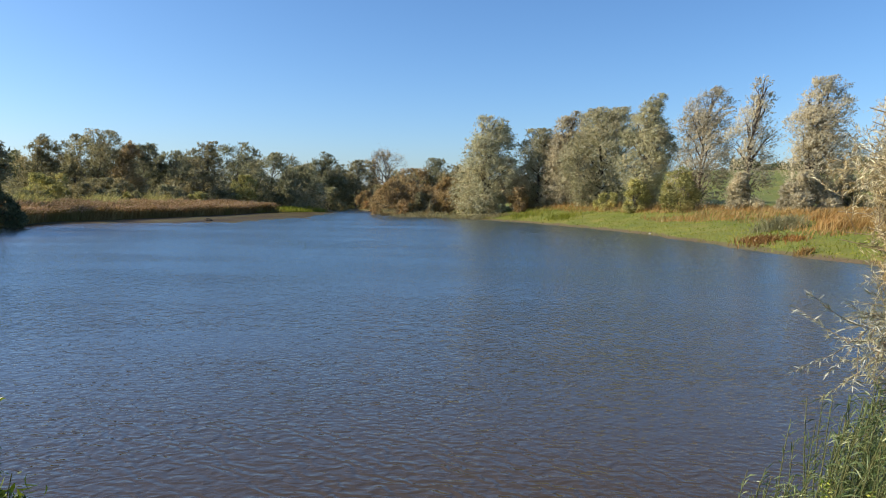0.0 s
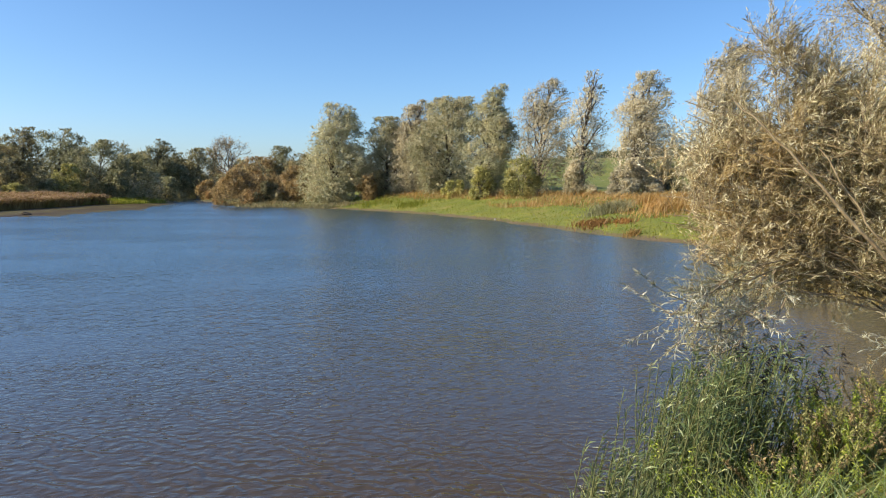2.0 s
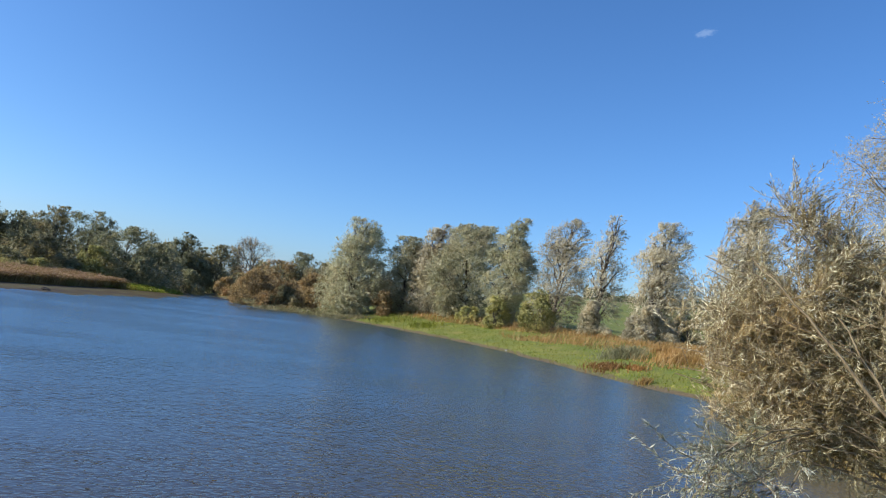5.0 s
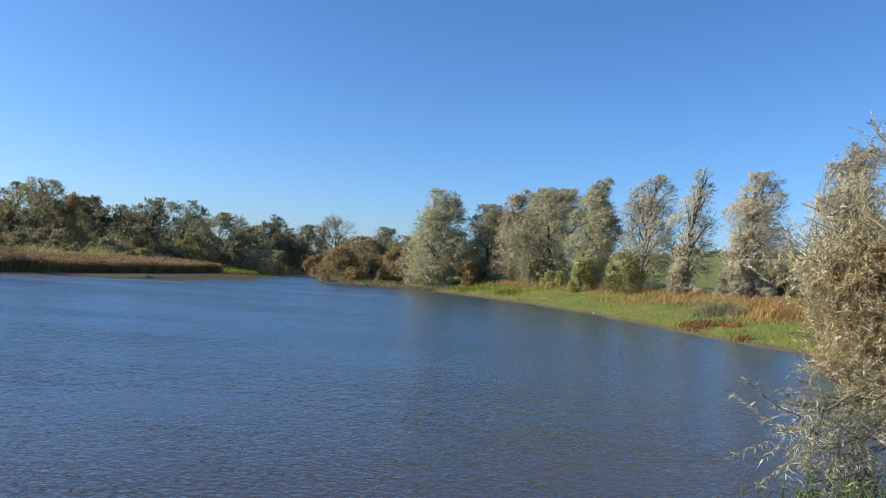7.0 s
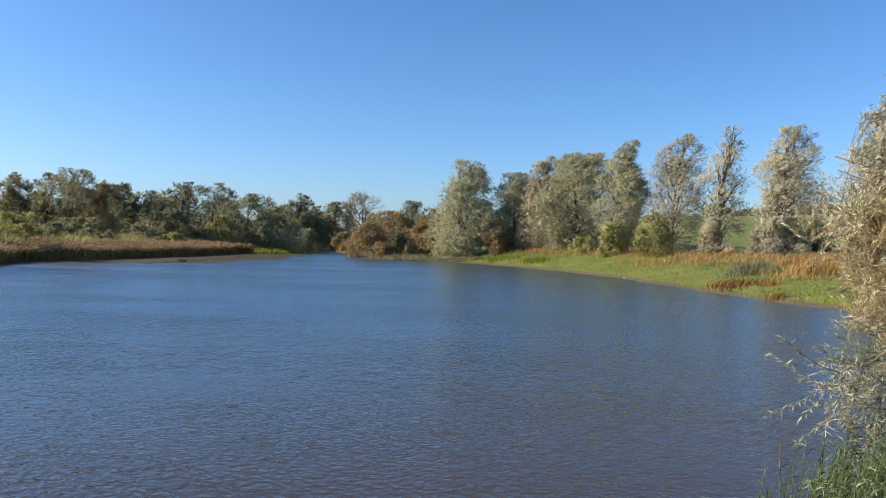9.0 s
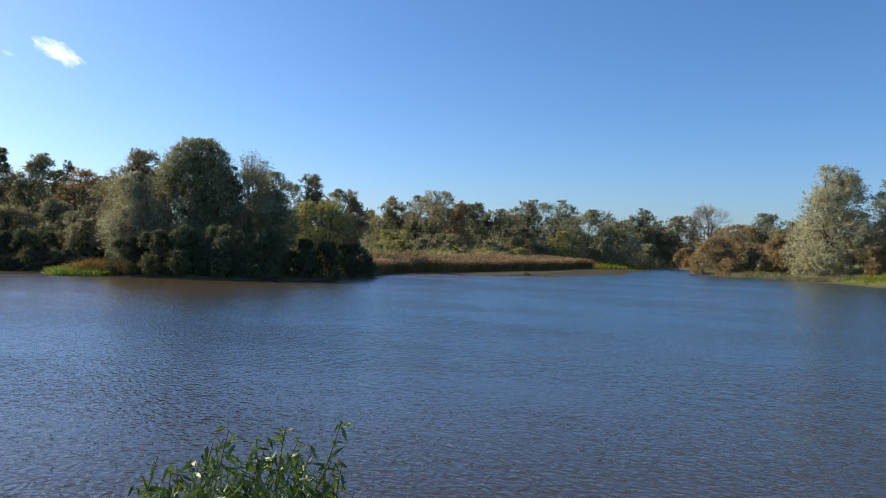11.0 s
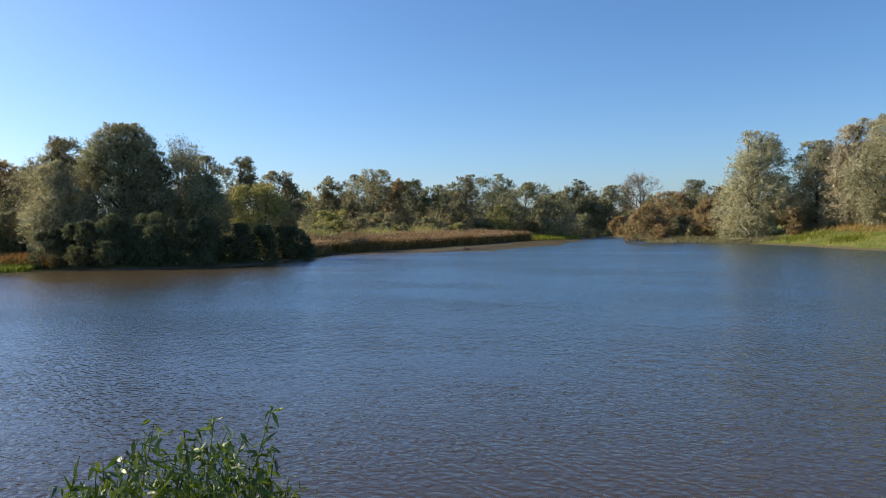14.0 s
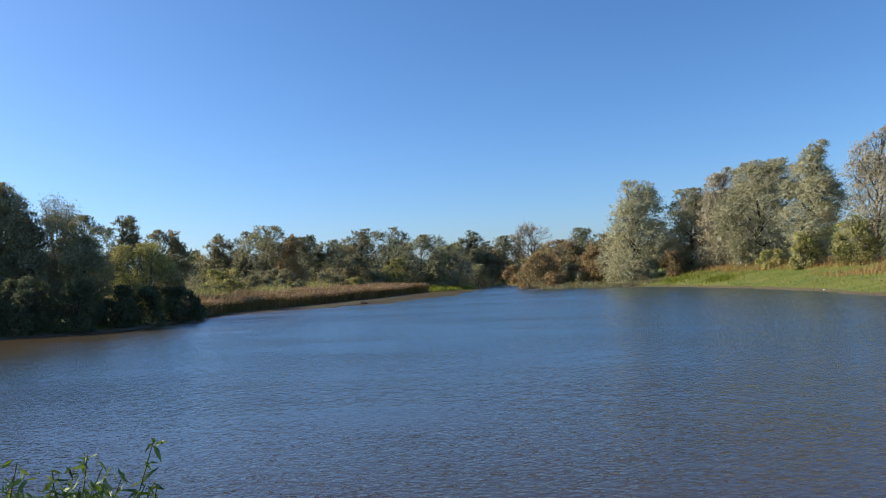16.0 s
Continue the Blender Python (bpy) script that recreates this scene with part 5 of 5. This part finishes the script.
# shoots at the water's edge, below the camera
def willow_shoots(tops, seed, label, thin=False):
    """A stool of young willow: arching rods to the given tops, with drooping leaves in small bunches."""
    rng = np.random.default_rng(seed)
    cx, cy = np.mean([q[0] for q in tops]), np.mean([q[1] for q in tops])
    z0 = float(land(cx, cy)) - 0.03
    root = new("willow_shoots")
    root.location = (cx, cy, z0)
    for x, y, z in tops:
        top = np.array((x - cx, y - cy, z - z0))
        foot = np.array((top[0] * 0.5 - 0.10, top[1] * 0.5, 0))
        side = rng.normal(0, 0.06)
        line = bend(foot, top, rng, 0.03, 9, 0.010)
        line[:, 0] += side * np.sin(np.linspace(0, np.pi, 9))
        # the tip nods over
        line[-1] += np.array((0.035, 0, -0.018))
        line[-2] += np.array((0.010, 0, 0.004))
        stem = part("stem", tube(line, np.linspace(0.005, 0.0014, 9), 5), B_STEM, root, smooth=True)
        length = np.linalg.norm(top - foot)
        # bunches along the rod, closer together below
        reach = 0.30 if thin else 0.75
        k = int(reach * (30 if thin else 30))
        f = 1 - np.sort(rng.uniform(0, 1, k)) * reach / length
        s = np.stack([np.interp(f * 8, np.arange(9), line[:, w]) for w in range(3)], 1)
        per = 3 if thin else 6
        i = np.repeat(np.arange(k), per)
        base = s[i] + rng.normal(0, 0.004 if thin else 0.020, (len(i), 3))
        way = rng.normal(0, 0.55, (len(i), 3)) + np.array((0.35, 0, 0.0 if thin else -0.75))
        ln = rng.uniform(0.020, 0.048, len(i))
        part("foliage", lance(base, way, ln, ln * rng.uniform(0.18, 0.32, len(i)), rng), L_SPRIG, stem)
    return tagged(root, label, "shrub", "willow shoots on the near bank")


rngs = np.random.default_rng(31)
OUTLINE = ((29.4, 22.6), (31.2, 21.6), (32.0, 20.4), (33.0, 18.2), (34.7, 16.8), (36.5, 16.2), (38.0, 15.5), (40.2, 16.2), (42.7, 15.2), (44.7, 17.2), (46.4, 17.7), (48.8, 18.6), (51.0, 21.0))
for i in range(11):
    tops = []
    for q in range(8):
        az = 29.6 + 21.0 * (i + rngs.random()) / 11
        low = np.interp(az, [q[0] for q in OUTLINE], [q[1] for q in OUTLINE]) - (1.5 if az > 40 else 0.8 if az > 33 else 0.0) + rngs.uniform(0.1, 5.5) * (q > 0)
        d = rngs.uniform(1.9, 2.2)
        tops.append((-math.sin(radians(az)) * d, math.cos(radians(az)) * d, 2.6 - d * math.tan(radians(low))))
    willow_shoots(tops, 300 + i, "bushy green willow shoots on the near bank")
for k, (az, low) in enumerate(((47.6, 15.4), (38.3, 13.9), (33.9, 13.4))):
    d = 2.0
    willow_shoots([(-math.sin(radians(az)) * d, math.cos(radians(az)) * d, 2.6 - d * math.tan(radians(low)))], 336 + k, "tall thin willow shoot with sparse leaves", True)
# yellowing bramble on the bank beside the reeds
rngw = np.random.default_rng(55)
for i in range(30):
    f = rngw.random()
    x, y = 2.35 + 2.8 * f + rngw.normal(0, 0.15), 3.55 + 0.9 * f + rngw.normal(0, 0.22)
    kind = rngw.integers(3) if i % 6 else 3
    leafy_plant(x, y, 0.84 + 0.44 * f + rngw.normal(0, 0.07), 340 + i, (L_YELLOW, L_WEED, L_WEED, L_BROWN)[kind],
                ("yellowing bramble on the near bank", "green nettles on the near bank", "yellow-green weeds on the near bank", "reddish-brown dying weeds on the near bank")[kind],
                stems=13, size=0.030, spread=0.26, ratio=0.34, name="bank_weed", category="weed", dense=125, leaf_form=blades)

# growth overhanging the shore, its shade put into the dark leaf colour
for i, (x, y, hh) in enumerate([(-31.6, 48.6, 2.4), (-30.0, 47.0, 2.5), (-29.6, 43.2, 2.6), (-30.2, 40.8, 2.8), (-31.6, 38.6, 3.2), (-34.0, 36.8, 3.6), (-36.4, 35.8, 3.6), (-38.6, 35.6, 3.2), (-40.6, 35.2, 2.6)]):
    tree(x, y, hh, 3.8, L_SHADE, shape="bush", leaves=3600, clumps=44, size=0.22, seed=140 + i, label="sallow growth coloured dark for shade over the water", group="shaded shore growth", foot=0.0, category="shrub", name="shrub", stems=5, swept=0.1, bark=B_DARK)
# bushes added for the dark band of shade at the cove's waterline
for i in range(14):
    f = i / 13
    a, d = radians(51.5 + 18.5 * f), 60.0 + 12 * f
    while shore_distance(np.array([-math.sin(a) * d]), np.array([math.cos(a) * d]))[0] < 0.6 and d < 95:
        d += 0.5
    tree(-math.sin(a) * d, math.cos(a) * d, 2.2 + 0.9 * math.sin(7 * f) ** 2, 5.0, L_SHADE, shape="bush", leaves=2200, clumps=40, size=0.26, seed=620 + i, label="sallow growth coloured dark for shade along the cove", group="shaded cove growth", foot=0.0, category="shrub", name="shrub", stems=4, swept=0.1, bark=B_DARK)
tree(15.6, 15.2, 8.2, 3.6, L_SILVER, shape="tall", foot=0.1, leaves=13000, clumps=80, size=0.14, seed=150, label="silver-green willow behind the pale reeds", lean=0.05, swept=0.8)

# low bushes in the back of the reed bed
rngk = np.random.default_rng(90)
for i in range(12):
    f = i / 11
    x, y = -46 + 18 * f + rngk.normal(0, 1.5), 66 + 25 * f + rngk.normal(0, 1.5)
    tree(x, y, rngk.uniform(2.3, 3.4), rngk.uniform(4.0, 5.5), (L_YELLOW, L_OLIVE, L_GREY)[i % 3], shape="bush", leaves=2600, clumps=40, size=0.30, seed=170 + i,
         label=("yellow-green bush among the reeds", "olive bush among the reeds", "grey-green sallow among the reeds")[i % 3], group="bushes among the reeds", foot=0.0, category="shrub", name="shrub", stems=5)

# second and third rows of the woods
whole = [o for o in scene.collection.objects if o.name.startswith("tree") and o.get("group") in (COVE, FAR)]
for i in range(14):
    src = whole[i % len(whole)]
    a, d = (46 + 24 * rngk.random(), rngk.uniform(88, 108)) if i < 8 else (8 + 26 * rngk.random(), rngk.uniform(112, 128))
    x, y = -math.sin(radians(a)) * d, math.cos(radians(a)) * d
    twin = copy_thing(src, pose(x, y, float(land(x, y)) - 0.05, 0, 0, rngk.uniform(-40, 40)))
    twin.scale = (1.15, 1.15, rngk.uniform(0.85, 1.0))

# shrubby growth between the trunks of the woods
rng = np.random.default_rng(64)
for k, (a0, a1, r0, r1, hgt, leaf, lab) in enumerate([(7, 32, 97, 112, 4.2, L_OLIVE, "olive undergrowth of the wood behind the reeds"), (52, 69, 74, 92, 4.6, L_GREY, "grey-green undergrowth of the cove wood"), (-6, 6, 92, 108, 3.6, L_BROWN, "brown undergrowth behind the inlet bushes"), (47, 71, 90, 106, 9.6, L_SHADE, "dense dark growth filling the cove wood")]):
    n = 30000 if k != 2 else 12000
    a, rr = np.radians(rng.uniform(a0, a1, n)), rng.uniform(r0, r1, n)
    x, y = -np.sin(a) * rr, np.cos(a) * rr
    ok = shore_distance(x, y) > 1.0
    x, y, rr, a = x[ok], y[ok], rr[ok], a[ok]
    crest = hgt * (0.62 + 0.22 * np.sin(x * 1.1 + 0.7 * y) + 0.16 * np.sin(2.3 * x - 1.9 * y))
    z = land(x, y) + crest * rng.uniform(0, 1, len(x)) ** 0.7
    ln = rng.uniform(0.2, 0.42, len(x))
    growth("undergrowth", flakes(np.column_stack([x, y, z]), rng.normal(0, 0.7, (len(x), 3)) + WIND, ln, ln * 0.55, rng), leaf, lab, "undergrowth")


# ---------------------------------------------------------------- distance
rng = np.random.default_rng(60)
for k, (a0, a1, r, hgt, leaf, lab) in enumerate([(26, 72, 125, 8.0, L_SHADE, "far dark wood behind the cove"), (2, 34, 138, 7.6, L_OLIVE, "far olive wood behind the reeds"), (-12, 6, 150, 7.0, L_BROWN, "far brown wood behind the inlet"), (-60, -22, 185, 3.0, L_SHADE, "far hedge along the green hill")]):
    n = 15000
    a = np.radians(rng.uniform(a0, a1, n))
    rr = r + rng.normal(0, 5, n)
    x, y = -np.sin(a) * rr, np.cos(a) * rr
    crest = hgt * (0.72 + 0.2 * np.sin(a * 37 + k) + 0.12 * np.sin(a * 91 + 2 * k) + 0.08 * np.sin(a * 211))
    zz = land(x, y) + crest * rng.uniform(0, 1, n) ** 0.7
    ln = rng.uniform(0.5, 1.1, n)
    growth("far_wood", flakes(np.column_stack([x, y, zz]), rng.normal(0, 1, (n, 3)) + WIND, ln, ln * 0.5, rng), leaf, lab, "woodland")


def cloud_mat(seed, thick):
    m, t, out = nodes_of("cloud")
    co = t.nodes.new("ShaderNodeTexCoord").outputs["Object"]
    ln = t.nodes.new("ShaderNodeVectorMath")
    ln.operation = "LENGTH"
    t.links.new(co, ln.inputs[0])
    n = t.nodes.new("ShaderNodeTexNoise")
    n.inputs["Scale"].default_value, n.inputs["Detail"].default_value, n.inputs["Roughness"].default_value = 3.2 + seed, 7, 0.62
    t.links.new(co, n.inputs["Vector"])
    a = t.nodes.new("ShaderNodeMath")
    a.operation = "SUBTRACT"
    t.links.new(n.outputs["Fac"], a.inputs[0])
    t.links.new(ln.outputs["Value"], a.inputs[1])
    alpha = ramp(t, a.outputs[0], [(0.0, (0, 0, 0)), (0.32, (thick, thick, thick))])
    tr, em, mx = t.nodes.new("ShaderNodeBsdfTransparent"), t.nodes.new("ShaderNodeEmission"), t.nodes.new("ShaderNodeMixShader")
    em.inputs["Color"].default_value, em.inputs["Strength"].default_value = (0.95, 0.97, 1.0, 1), 1.0
    t.links.new(alpha, mx.inputs[0])
    t.links.new(tr.outputs[0], mx.inputs[1])
    t.links.new(em.outputs[0], mx.inputs[2])
    t.links.new(mx.outputs[0], out.inputs[0])
    return m


for i, (az, el, wide, high, tilt) in enumerate([(54.0, 12.9, 130, 58, -26), (57.1, 12.4, 34, 14, -20), (64.8, 6.1, 60, 24, 10), (36.2, 21.6, 90, 34, 0), (-29.3, 22.8, 62, 26, 10)]):
    d = np.array((-math.sin(radians(az)) * math.cos(radians(el)), math.cos(radians(az)) * math.cos(radians(el)), math.sin(radians(el)))) * 2200
    q = [(-1, -1, 0), (1, -1, 0), (1, 1, 0), (-1, 1, 0)]
    sheet = part("cloud", (np.array(q), np.array([[0, 1, 2, 3]])), cloud_mat(i * 0.3, (0.95, 0.3, 0.3, 0.3, 0.12)[i]))
    sheet.matrix_world = look(d, (0, 0, 2.6)) @ pose(0, 0, 0, 0, 0, -tilt) @ Matrix.Diagonal((wide, high, 1, 1))
    tagged(sheet, "small white wisp of cloud far off", "cloud", "clouds", kind="structure")
